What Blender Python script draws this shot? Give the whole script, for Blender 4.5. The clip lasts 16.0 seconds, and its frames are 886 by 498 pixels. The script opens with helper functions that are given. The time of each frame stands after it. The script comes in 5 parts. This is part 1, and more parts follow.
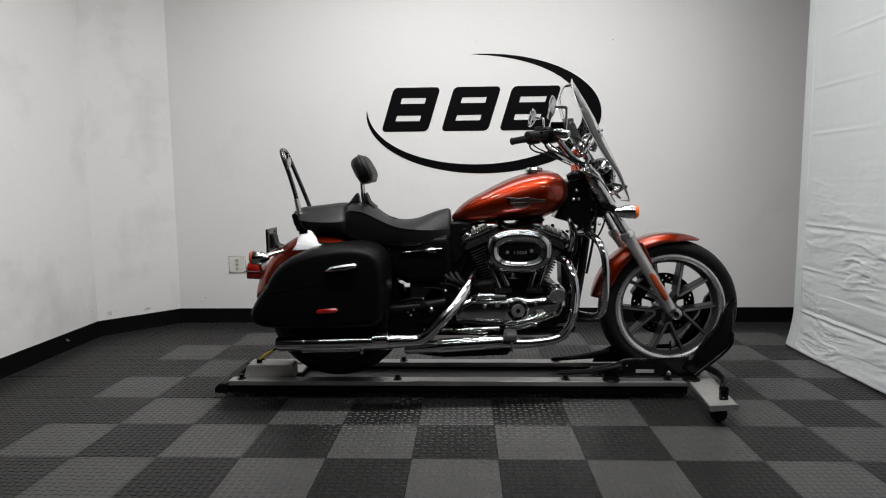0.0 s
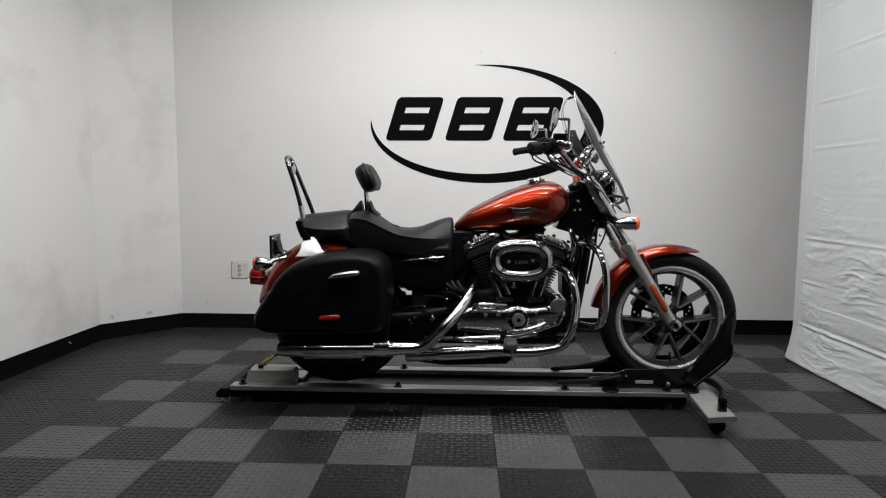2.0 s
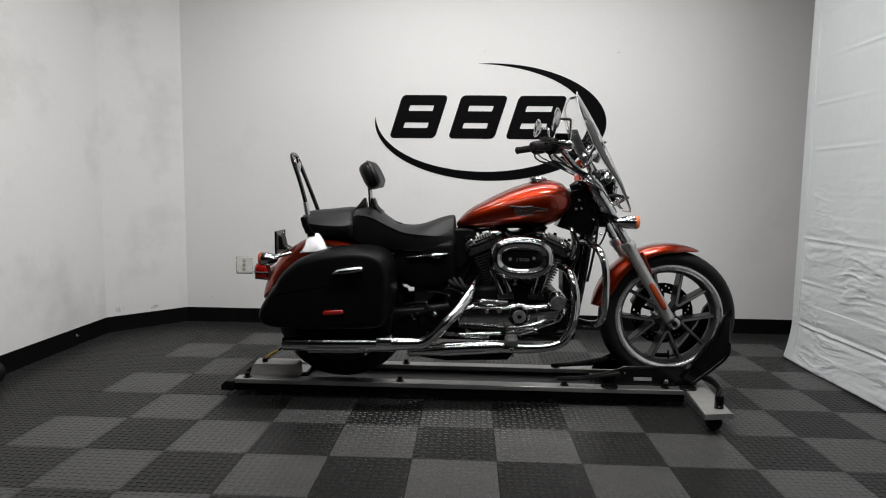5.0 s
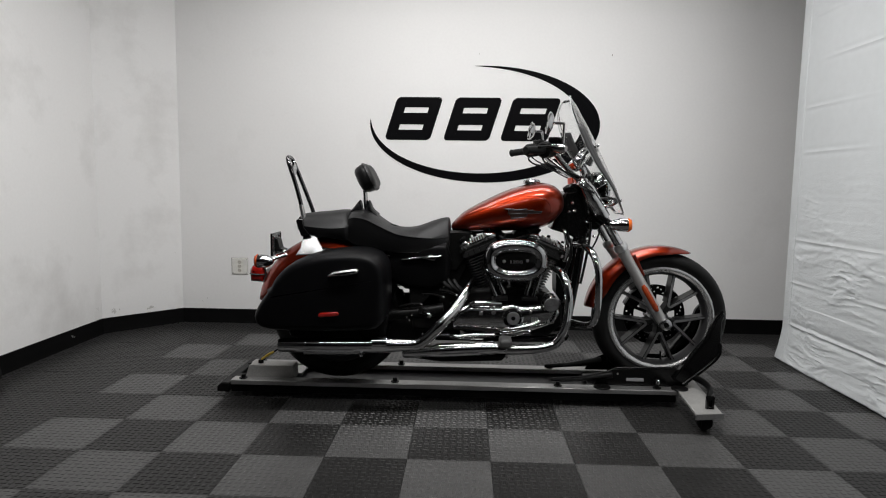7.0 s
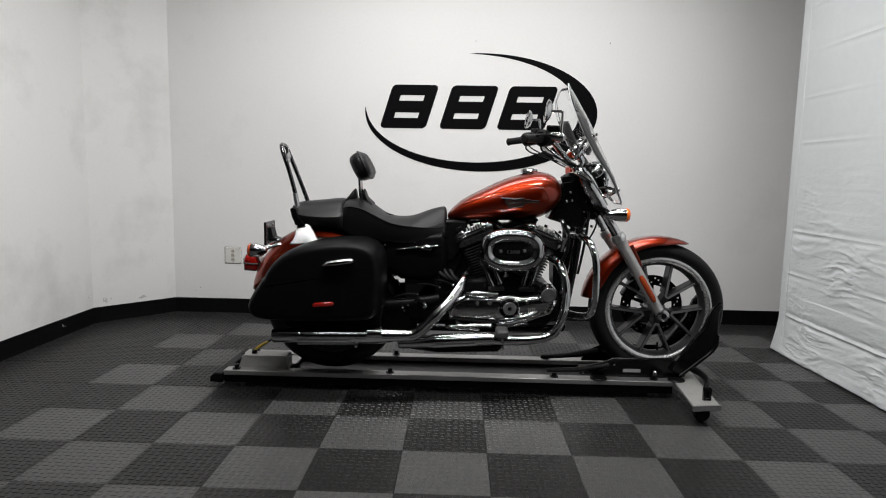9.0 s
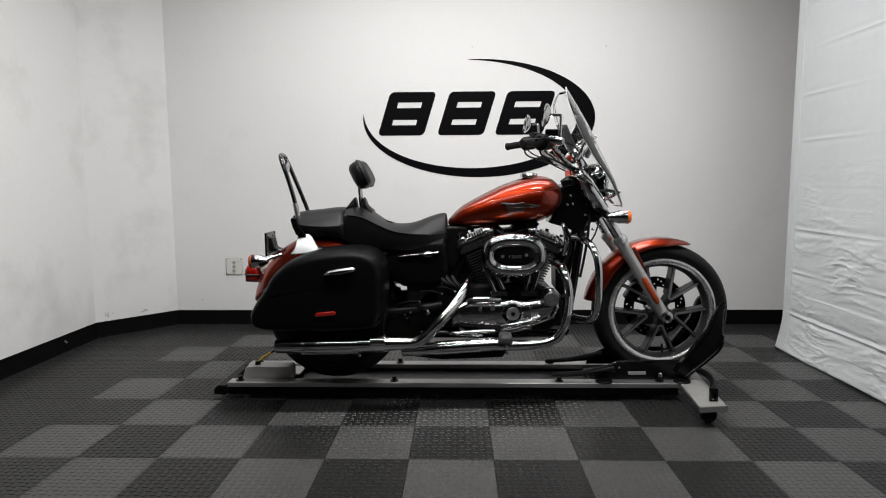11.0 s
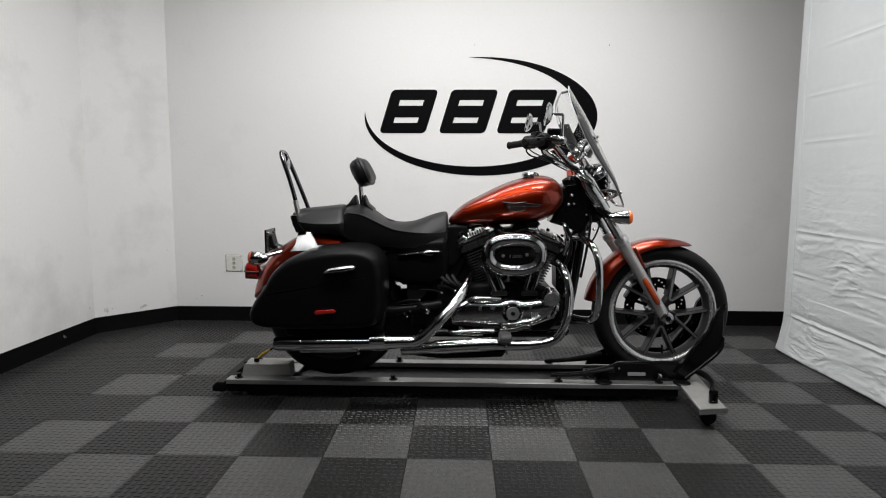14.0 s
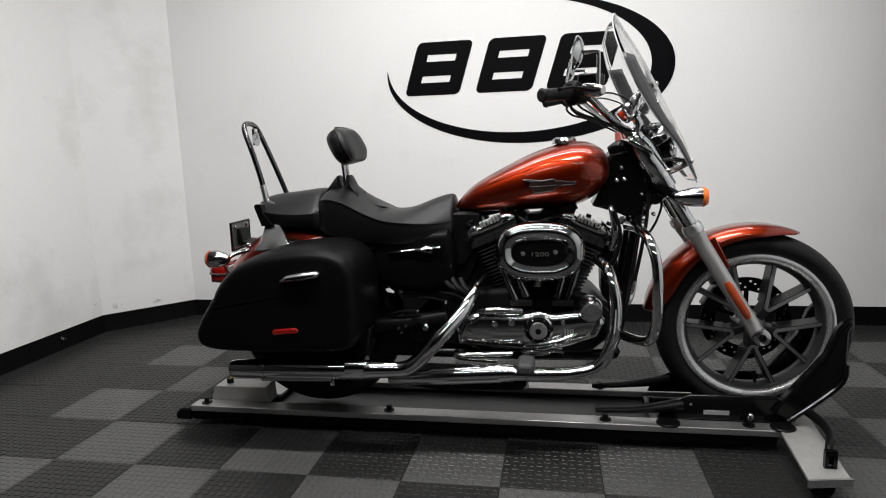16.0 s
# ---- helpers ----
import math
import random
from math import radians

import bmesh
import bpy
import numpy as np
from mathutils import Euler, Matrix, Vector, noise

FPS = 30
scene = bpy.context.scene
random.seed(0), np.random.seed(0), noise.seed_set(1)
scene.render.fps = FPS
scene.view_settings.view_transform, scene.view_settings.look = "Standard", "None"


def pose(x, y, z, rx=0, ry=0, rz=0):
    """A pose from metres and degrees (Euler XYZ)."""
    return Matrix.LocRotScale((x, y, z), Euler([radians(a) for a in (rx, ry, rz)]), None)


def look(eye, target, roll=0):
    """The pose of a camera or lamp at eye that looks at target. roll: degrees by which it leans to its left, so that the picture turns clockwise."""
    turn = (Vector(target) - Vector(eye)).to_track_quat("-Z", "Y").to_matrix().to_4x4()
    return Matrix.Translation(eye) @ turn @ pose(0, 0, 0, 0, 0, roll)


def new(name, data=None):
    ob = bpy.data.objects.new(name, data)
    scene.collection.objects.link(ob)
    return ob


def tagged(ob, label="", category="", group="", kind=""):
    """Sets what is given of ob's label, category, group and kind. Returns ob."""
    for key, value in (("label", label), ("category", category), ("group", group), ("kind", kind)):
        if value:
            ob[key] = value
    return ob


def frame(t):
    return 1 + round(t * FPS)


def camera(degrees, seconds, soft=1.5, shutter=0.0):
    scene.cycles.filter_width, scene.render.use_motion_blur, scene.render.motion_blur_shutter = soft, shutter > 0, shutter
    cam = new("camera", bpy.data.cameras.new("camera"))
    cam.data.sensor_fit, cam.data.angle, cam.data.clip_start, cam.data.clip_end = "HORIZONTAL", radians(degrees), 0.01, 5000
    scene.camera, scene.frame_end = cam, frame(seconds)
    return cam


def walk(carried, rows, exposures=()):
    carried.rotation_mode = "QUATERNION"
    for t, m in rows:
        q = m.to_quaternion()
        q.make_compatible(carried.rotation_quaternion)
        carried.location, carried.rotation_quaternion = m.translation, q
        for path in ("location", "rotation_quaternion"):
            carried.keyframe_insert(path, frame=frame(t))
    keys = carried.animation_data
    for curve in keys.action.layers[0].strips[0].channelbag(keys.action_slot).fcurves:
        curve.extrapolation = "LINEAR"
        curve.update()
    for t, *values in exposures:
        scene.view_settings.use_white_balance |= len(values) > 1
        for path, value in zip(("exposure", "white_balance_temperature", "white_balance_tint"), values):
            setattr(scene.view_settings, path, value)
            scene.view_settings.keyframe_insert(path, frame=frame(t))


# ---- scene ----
cam = camera(71.0, 16.0, soft=1.1)
PATH = [
    (0, (-0.112, -2.087, 0.970), (-0.184, -0.100, 0.753), -0.54),
    (0.5, (-0.111, -2.089, 0.970), (-0.187, -0.102, 0.756), -0.31),
    (1, (-0.113, -2.099, 0.970), (-0.191, -0.112, 0.758), -0.33),
    (1.5, (-0.112, -2.099, 0.972), (-0.191, -0.110, 0.781), 0.01),
    (2, (-0.116, -2.110, 0.973), (-0.191, -0.121, 0.783), 0.27),
    (2.5, (-0.110, -2.116, 0.975), (-0.190, -0.127, 0.784), 0.23),
    (3, (-0.110, -2.122, 0.976), (-0.189, -0.133, 0.782), 0.66),
    (3.5, (-0.103, -2.122, 0.979), (-0.197, -0.134, 0.781), 0.69),
    (4, (-0.109, -2.129, 0.979), (-0.201, -0.141, 0.778), 0.63),
    (6.5, (-0.113, -2.170, 0.989), (-0.185, -0.181, 0.787), 1.03),
    (7, (-0.109, -2.173, 0.996), (-0.178, -0.184, 0.792), 0.80),
    (7.5, (-0.113, -2.169, 0.994), (-0.175, -0.182, 0.781), 0.85),
    (8, (-0.113, -2.159, 0.992), (-0.173, -0.173, 0.771), 0.73),
    (8.5, (-0.116, -2.144, 0.992), (-0.173, -0.157, 0.774), 0.72),
    (9, (-0.118, -2.140, 0.991), (-0.168, -0.154, 0.755), 1.06),
    (11.5, (-0.121, -2.133, 0.992), (-0.174, -0.145, 0.778), -0.51),
    (12, (-0.120, -2.138, 0.991), (-0.180, -0.151, 0.775), 0.18),
    (12.5, (-0.128, -2.135, 0.988), (-0.172, -0.148, 0.764), -0.67),
    (13, (-0.126, -2.110, 0.991), (-0.165, -0.122, 0.775), -0.95),
    (13.5, (-0.120, -2.117, 0.996), (-0.165, -0.129, 0.777), -0.34),
    (14, (-0.121, -2.123, 0.996), (-0.175, -0.136, 0.772), 0.21),
    (14.5, (-0.124, -2.106, 0.998), (-0.176, -0.120, 0.768), -0.20),
    (15, (-0.127, -2.007, 0.988), (-0.161, -0.029, 0.692), -1.85),
    (15.1, (-0.099, -1.971, 0.986), (-0.159, 0.006, 0.688), -3.1),
    (15.2, (-0.060, -1.917, 0.993), (-0.181, 0.056, 0.696), -5.3),
    (15.3, (-0.022, -1.862, 1.003), (-0.209, 0.110, 0.705), -6.6),
    (15.4, (0.012, -1.814, 1.024), (-0.257, 0.143, 0.725), -5.5),
    (15.5, (0.034, -1.769, 1.036), (-0.279, 0.184, 0.728), -3.9),
    (15.6, (0.058, -1.722, 1.044), (-0.242, 0.228, 0.731), -2.9),
    (15.7, (0.080, -1.660, 1.045), (-0.210, 0.288, 0.730), -1.9),
    (15.8, (0.098, -1.583, 1.034), (-0.209, 0.372, 0.717), -1.2),
    (15.9, (0.126, -1.502, 1.023), (-0.195, 0.447, 0.701), -1.5),
    (16, (0.166, -1.412, 1.007), (-0.189, 0.530, 0.686), -1.95),
]
walk(cam, [(t, look(eye, target, roll)) for t, eye, target, roll in PATH], [(0, -0.03), (4, -0.07), (7, -0.03), (9, 0.05), (12, 0.09), (14.5, 0.08), (15.0, 0.13), (15.2, 0.23), (15.5, 0.29), (16, 0.22)])

# ---- light ----
world = bpy.data.worlds.new("world")
scene.world = world
world.use_nodes = True
world.node_tree.nodes["Background"].inputs[0].default_value = (0.55, 0.6, 0.65, 1)
world.node_tree.nodes["Background"].inputs[1].default_value = 0.02
CEILING = 2.75
# linear ceiling fittings: x, y, length, watts
LAMPS = [(-0.2, 1.3, 2.8, 8.0), (0.0, 0.9, 2.4, 19.0), (-0.22, -0.15, 2.2, 68.0), (-0.1, -1.5, 3.0, 13.0)]
for lx, ly, ln, watts in LAMPS:
    lamp = bpy.data.lights.new("tube_light", "AREA")
    lamp.shape, lamp.size, lamp.size_y, lamp.energy = "RECTANGLE", ln, 0.09, watts
    lamp.color = (1.0, 0.99, 0.985)
    new("tube_light", lamp).matrix_world = pose(lx, ly, CEILING - 0.085)


# ---- materials ----
def mat(name, colour, rough=0.5, metal=0.0, vary=0.12, scale=8.0, fine=120.0, bump=0.05, coat=0.0, glow=0.0, rough_vary=0.1, spread=0.0, spec=0.5):
    """A surface with variation at two scales, a fine relief and uneven gloss."""
    m = bpy.data.materials.new(name)
    m.use_nodes = True
    nt = m.node_tree
    n, l = nt.nodes, nt.links
    b = n["Principled BSDF"]
    tc = n.new("ShaderNodeTexCoord")
    big, small = n.new("ShaderNodeTexNoise"), n.new("ShaderNodeTexNoise")
    for t, s in ((big, scale), (small, fine)):
        t.inputs["Scale"].default_value, t.inputs["Detail"].default_value = s, 4
        l.new(tc.outputs["Object"], t.inputs["Vector"])
    mix = n.new("ShaderNodeMath")
    mix.operation = "MULTIPLY_ADD"
    mix.inputs[1].default_value, mix.inputs[2].default_value = 0.4, 0.0
    l.new(small.outputs["Fac"], mix.inputs[0])
    add = n.new("ShaderNodeMath")
    add.operation = "MULTIPLY_ADD"
    add.inputs[1].default_value = 0.6
    l.new(big.outputs["Fac"], add.inputs[0])
    l.new(mix.outputs[0], add.inputs[2])
    ramp = n.new("ShaderNodeValToRGB")
    ramp.color_ramp.elements[0].position, ramp.color_ramp.elements[1].position = 0.3, 0.7
    ramp.color_ramp.elements[0].color = (*[c * (1 - vary) for c in colour], 1)
    ramp.color_ramp.elements[1].color = (*[min(1, c * (1 + vary)) for c in colour], 1)
    l.new(add.outputs[0], ramp.inputs[0])
    col = ramp.outputs[0]
    if spread:
        info, hsv = n.new("ShaderNodeObjectInfo"), n.new("ShaderNodeHueSaturation")
        mr = n.new("ShaderNodeMapRange")
        mr.inputs["To Min"].default_value, mr.inputs["To Max"].default_value = 1 - spread, 1 + spread
        l.new(info.outputs["Random"], mr.inputs["Value"])
        l.new(mr.outputs[0], hsv.inputs["Value"])
        l.new(col, hsv.inputs["Color"])
        col = hsv.outputs[0]
    l.new(col, b.inputs["Base Color"])
    rr = n.new("ShaderNodeMapRange")
    rr.inputs["To Min"].default_value, rr.inputs["To Max"].default_value = max(0.01, rough * (1 - rough_vary)), min(1, rough * (1 + rough_vary))
    l.new(big.outputs["Fac"], rr.inputs["Value"])
    l.new(rr.outputs[0], b.inputs["Roughness"])
    b.inputs["Metallic"].default_value = metal
    b.inputs["Specular IOR Level"].default_value = spec
    b.inputs["Coat Weight"].default_value = coat
    b.inputs["Coat Roughness"].default_value = 0.04
    if bump:
        bp = n.new("ShaderNodeBump")
        bp.inputs["Strength"].default_value, bp.inputs["Distance"].default_value = bump, 0.002
        l.new(small.outputs["Fac"], bp.inputs["Height"])
        l.new(bp.outputs[0], b.inputs["Normal"])
    if glow:
        b.inputs["Emission Color"].default_value, b.inputs["Emission Strength"].default_value = (*colour, 1), glow
    return m


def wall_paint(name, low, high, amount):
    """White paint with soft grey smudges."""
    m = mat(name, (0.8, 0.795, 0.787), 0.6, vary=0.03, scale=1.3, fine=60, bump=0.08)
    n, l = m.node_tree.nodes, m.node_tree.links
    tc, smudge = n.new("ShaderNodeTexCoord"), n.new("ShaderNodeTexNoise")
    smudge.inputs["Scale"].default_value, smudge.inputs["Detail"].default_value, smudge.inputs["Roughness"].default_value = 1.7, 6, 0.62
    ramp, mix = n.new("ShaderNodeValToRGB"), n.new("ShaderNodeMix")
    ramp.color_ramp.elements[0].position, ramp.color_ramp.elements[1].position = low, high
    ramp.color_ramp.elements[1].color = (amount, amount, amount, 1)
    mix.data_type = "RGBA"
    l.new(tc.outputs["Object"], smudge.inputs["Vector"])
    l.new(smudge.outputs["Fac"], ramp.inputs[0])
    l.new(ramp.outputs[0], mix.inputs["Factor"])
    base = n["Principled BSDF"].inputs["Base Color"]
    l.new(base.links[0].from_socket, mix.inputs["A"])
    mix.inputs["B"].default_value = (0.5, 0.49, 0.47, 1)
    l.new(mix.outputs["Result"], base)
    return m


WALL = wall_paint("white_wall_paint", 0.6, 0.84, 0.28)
# smudges made stronger so their grey also stands in for side-wall shade
WALL_S = wall_paint("smudged_shaded_wall_paint", 0.5, 0.76, 0.62)
BASE = mat("black_rubber_base", (0.0035, 0.0035, 0.0036), 0.55, vary=0.2, scale=5, bump=0.05, spec=0.02)
CEIL = mat("ceiling_paint", (0.3, 0.3, 0.3), 0.8)
# dark colour stands in for missing light on the unseen walls
UNLITW = mat("unlit_end_wall", (0.025, 0.025, 0.026), 0.8, spec=0.2)
TILE_L = (mat("grey_floor_tile", (0.065, 0.0643, 0.0635), 0.32, vary=0.2, scale=4, fine=70, bump=0.12, spread=0.08, spec=0.16))
TILE_D = (mat("graphite_floor_tile", (0.0185, 0.0181, 0.0177), 0.32, vary=0.22, scale=4, fine=70, bump=0.12, spread=0.08, spec=0.16))
TILE_B = mat("dark_floor_slab", (0.03, 0.03, 0.03), 0.7)
BLACKINK = mat("black_vinyl", (0.002, 0.002, 0.0026), 0.5, bump=0.02, spec=0.05)
SHEET = mat("white_plastic_sheet", (0.57, 0.592, 0.60), 0.42, vary=0.04, scale=3, fine=25, bump=0.12)
# crumpled relief of the sheet, strongest towards its foot
_n, _l = SHEET.node_tree.nodes, SHEET.node_tree.links
_c, _x = _n.new("ShaderNodeTexCoord"), _n.new("ShaderNodeSeparateXYZ")
_w, _v, _k = _n.new("ShaderNodeTexNoise"), _n.new("ShaderNodeTexNoise"), _n.new("ShaderNodeMapRange")
_a, _b, _p = _n.new("ShaderNodeVectorMath"), _n.new("ShaderNodeMath"), _n.new("ShaderNodeBump")
_t = _n.new("ShaderNodeMapping")
_t.inputs["Scale"].default_value = (1.0, 3.4, 9.0)
_w.inputs["Scale"].default_value, _w.inputs["Detail"].default_value = 0.9, 3
_v.inputs["Scale"].default_value, _v.inputs["Detail"].default_value, _v.inputs["Roughness"].default_value = 2.2, 7, 0.68
_a.operation, _b.operation = "ADD", "MULTIPLY"
_k.inputs["From Min"].default_value, _k.inputs["From Max"].default_value, _k.inputs["To Min"].default_value, _k.inputs["To Max"].default_value = 0.2, 1.3, 1.0, 0.12
_p.inputs["Strength"].default_value, _p.inputs["Distance"].default_value = 0.32, 0.018
_l.new(_c.outputs["Object"], _t.inputs["Vector"])
_l.new(_c.outputs["Object"], _x.inputs[0])
_l.new(_t.outputs[0], _w.inputs["Vector"])
_l.new(_t.outputs[0], _a.inputs[0])
_l.new(_w.outputs["Color"], _a.inputs[1])
_l.new(_a.outputs[0], _v.inputs["Vector"])
_l.new(_x.outputs[2], _k.inputs["Value"])
_l.new(_v.outputs["Fac"], _b.inputs[0])
_l.new(_k.outputs[0], _b.inputs[1])
_l.new(_b.outputs[0], _p.inputs["Height"])
_l.new(_p.outputs[0], _n["Principled BSDF"].inputs["Normal"])
OUTLET = mat("almond_plastic", (0.7, 0.69, 0.65), 0.35, bump=0.0)
OUTLET_D = mat("outlet_face", (0.5, 0.48, 0.43), 0.35, bump=0.0)
CHROME = mat("chrome", (0.6, 0.6, 0.605), 0.05, 1.0, vary=0.05, bump=0.015, rough_vary=0.5)
ROCKCH = mat("bright_chrome", (0.75, 0.75, 0.75), 0.19, 1.0, vary=0.08, scale=20, bump=0.03, rough_vary=0.5)
SATIN = mat("satin_chrome", (0.5, 0.5, 0.51), 0.22, 1.0, vary=0.1, bump=0.03)
ALU = mat("brushed_aluminium", (0.47, 0.465, 0.46), 0.42, 0.9, vary=0.32, scale=5, fine=200, bump=0.08)
SMOKED = mat("dark_mirror_chrome", (0.42, 0.42, 0.425), 0.05, 1.0, vary=0.06, bump=0.02, rough_vary=0.5)
CHROME2 = mat("polished_metal", (0.5, 0.5, 0.5), 0.1, 1.0, vary=0.12, scale=14, bump=0.02, rough_vary=0.4)
BRIGHT = mat("bright_satin_metal", (0.75, 0.75, 0.75), 0.3, 1.0, vary=0.08, bump=0.02)
SILVER = mat("silver_cast_metal", (0.5, 0.49, 0.48), 0.34, 0.65, vary=0.1, bump=0.05)
DARKRIM = mat("dark_and_shaded_alloy", (0.05, 0.05, 0.052), 0.4, 0.6, vary=0.15)
PLATEM = mat("grey_number_plate_back", (0.11, 0.11, 0.112), 0.25, 0.4, vary=0.35, scale=30)
RIM = mat("machined_alloy", (0.62, 0.62, 0.62), 0.27, 0.85, vary=0.12, scale=10, bump=0.03)
SPOKE = mat("grey_cast_alloy", (0.2, 0.2, 0.202), 0.36, 0.65, vary=0.14, bump=0.04)
SPOKEB = mat("black_cast_alloy", (0.008, 0.008, 0.008), 0.4, 0.0, vary=0.2, bump=0.05, spec=0.25)
ORANGE = mat("orange_candy_paint", (0.232, 0.016, 0.0012), 0.36, 0.96, vary=0.1, scale=3, fine=900, bump=0.0, coat=1.0)
BLACK = mat("gloss_black_paint", (0.003, 0.003, 0.003), 0.16, 0.0, vary=0.2, bump=0.01, spec=0.25)
SATINB = mat("wrinkle_black", (0.004, 0.004, 0.004), 0.38, 0.0, vary=0.25, fine=300, bump=0.1, spec=0.1)
BAGM = mat("black_moulded_bag", (0.0026, 0.0026, 0.003), 0.42, 0.0, vary=0.15, fine=500, bump=0.05, spec=0.1)
COVERM = mat("black_side_cover_paint", (0.003, 0.003, 0.0032), 0.3, 0.0, vary=0.15, bump=0.02, spec=0.06)
LEATHER = mat("black_vinyl_upholstery", (0.0048, 0.0048, 0.0052), 0.42, 0.0, vary=0.2, scale=12, fine=420, bump=0.16, spec=0.27)
RUBBER = mat("tyre_rubber", (0.006, 0.006, 0.006), 0.55, 0.0, spec=0.18, vary=0.25, scale=20, fine=200, bump=0.15)
AMBER = mat("amber_lens", (0.85, 0.16, 0.015), 0.15, 0.0, vary=0.08, bump=0.0, coat=0.8)
REFL = mat("amber_reflector", (0.36, 0.05, 0.01), 0.25, 0.0, vary=0.1, bump=0.0)
EMBLEM = mat("dark_red_emblem", (0.014, 0.006, 0.004), 0.35, 0.0, vary=0.3, fine=400, bump=0.1)
REDL = mat("red_lens", (0.22, 0.006, 0.004), 0.15, 0.0, vary=0.08, bump=0.0, coat=0.8)
YELLOW = mat("yellow_plastic", (0.5, 0.34, 0.03), 0.45, vary=0.15)
LABELM = mat("silver_label", (0.35, 0.35, 0.36), 0.35, 0.3)
DIFF = mat("lamp_diffuser", (1.0, 0.97, 0.93), 0.5, glow=2.0, bump=0.0)
WHITEM = mat("white_enamel", (0.75, 0.75, 0.75), 0.4)
MIRROR = mat("mirror_glass", (0.5, 0.5, 0.51), 0.03, 1.0, vary=0.02, bump=0.0)
GLASS = bpy.data.materials.new("clear_screen")
GLASS.use_nodes = True
_g = GLASS.node_tree.nodes["Principled BSDF"]
_g.inputs["Base Color"].default_value, _g.inputs["Roughness"].default_value = (0.94, 0.945, 0.945, 1), 0.02
_g.inputs["Transmission Weight"].default_value, _g.inputs["IOR"].default_value = 1.0, 1.18

# ---- mesh helpers: each gives (vertices, faces) ----


def join(*shapes):
    vs, fs = [], []
    for v, f in shapes:
        k = len(vs)
        vs += [tuple(p) for p in v]
        fs += [tuple(i + k for i in q) for q in f]
    return vs, fs


def box(x0, x1, y0, y1, z0, z1):
    v = [(x, y, z) for z in (z0, z1) for y in (y0, y1) for x in (x0, x1)]
    return v, [(0, 2, 3, 1), (4, 5, 7, 6), (0, 1, 5, 4), (2, 6, 7, 3), (0, 4, 6, 2), (1, 3, 7, 5)]


def moved(shape, m):
    return [tuple(m @ Vector(p)) for p in shape[0]], shape[1]


def smooth_line(pts, n=8, closed=False):
    """A Catmull-Rom curve through the points."""
    p = [Vector(q) for q in pts]
    out, k = [], len(p)
    for i in range(k if closed else k - 1):
        if closed:
            a, b, c, d = p[i - 1], p[i], p[(i + 1) % k], p[(i + 2) % k]
        else:
            a, b, c, d = p[max(i - 1, 0)], p[i], p[i + 1], p[min(i + 2, k - 1)]
        for j in range(n):
            t = j / n
            out.append(0.5 * (2 * b + (c - a) * t + (2 * a - 5 * b + 4 * c - d) * t * t + (3 * b - a - 3 * c + d) * t ** 3))
    if not closed:
        out.append(p[-1].copy())
    return out


def tube(pts, r, seg=14, n=8, curve=True, caps=True, flat=1.0):
    """A round bar along the points; r is a radius, or one for each point."""
    line = smooth_line(pts, n) if curve and len(pts) > 2 else [Vector(p) for p in pts]
    rs = [r] * len(line) if isinstance(r, (int, float)) else [float(q) for q in np.interp(np.linspace(0, 1, len(line)), np.linspace(0, 1, len(r)), r)]
    v, f = [], []
    side = None
    for i, p in enumerate(line):
        d = (line[min(i + 1, len(line) - 1)] - line[max(i - 1, 0)]).normalized()
        if side is None:
            side = d.cross(Vector((0, 0, 1)) if abs(d.z) < 0.9 else Vector((0, 1, 0))).normalized()
        side = (side - d * side.dot(d)).normalized()
        up = d.cross(side)
        for j in range(seg):
            a = 2 * math.pi * j / seg
            v.append(p + rs[i] * (side * math.cos(a) + up * math.sin(a) * flat))
    for i in range(len(line) - 1):
        for j in range(seg):
            a, b = i * seg + j, i * seg + (j + 1) % seg
            f.append((a, b, b + seg, a + seg))
    if caps:
        f.append(tuple(range(seg))[::-1])
        f.append(tuple((len(line) - 1) * seg + j for j in range(seg)))
    return v, f


def lathe(profile, centre, axis="y", seg=48, arc=None):
    """Turns a profile of (radius, along the axis) round an axis."""
    v, f, k = [], [], len(profile)
    a0, a1 = arc or (0, 2 * math.pi)
    m = seg if arc is None else seg + 1
    for j in range(m):
        a = a0 + (a1 - a0) * j / seg
        c, s = math.cos(a), math.sin(a)
        for r, h in profile:
            q = {"y": (r * c, h, r * s), "x": (h, r * c, r * s), "z": (r * c, r * s, h)}[axis]
            v.append(Vector(centre) + Vector(q))
    for j in range(seg):
        for i in range(k - 1):
            a, b = j * k + i, ((j + 1) % m) * k + i
            f.append((a, a + 1, b + 1, b))
    return v, f


def rod(a, b, r, seg=16):
    return tube([a, b], r, seg, curve=False)


def ball(centre, rx, ry, rz, seg=20, rings=12):
    v, f = [], []
    for i in range(1, rings):
        t = math.pi * i / rings
        for j in range(seg):
            a = 2 * math.pi * j / seg
            v.append((centre[0] + rx * math.sin(t) * math.cos(a), centre[1] + ry * math.sin(t) * math.sin(a), centre[2] + rz * math.cos(t)))
    v += [(centre[0], centre[1], centre[2] + rz), (centre[0], centre[1], centre[2] - rz)]
    top, bot = len(v) - 2, len(v) - 1
    for j in range(seg):
        k = (j + 1) % seg
        f.append((top, j, k))
        f.append((bot, (rings - 2) * seg + k, (rings - 2) * seg + j))
        for i in range(rings - 2):
            f.append((i * seg + j, (i + 1) * seg + j, (i + 1) * seg + k, i * seg + k))
    return v, f


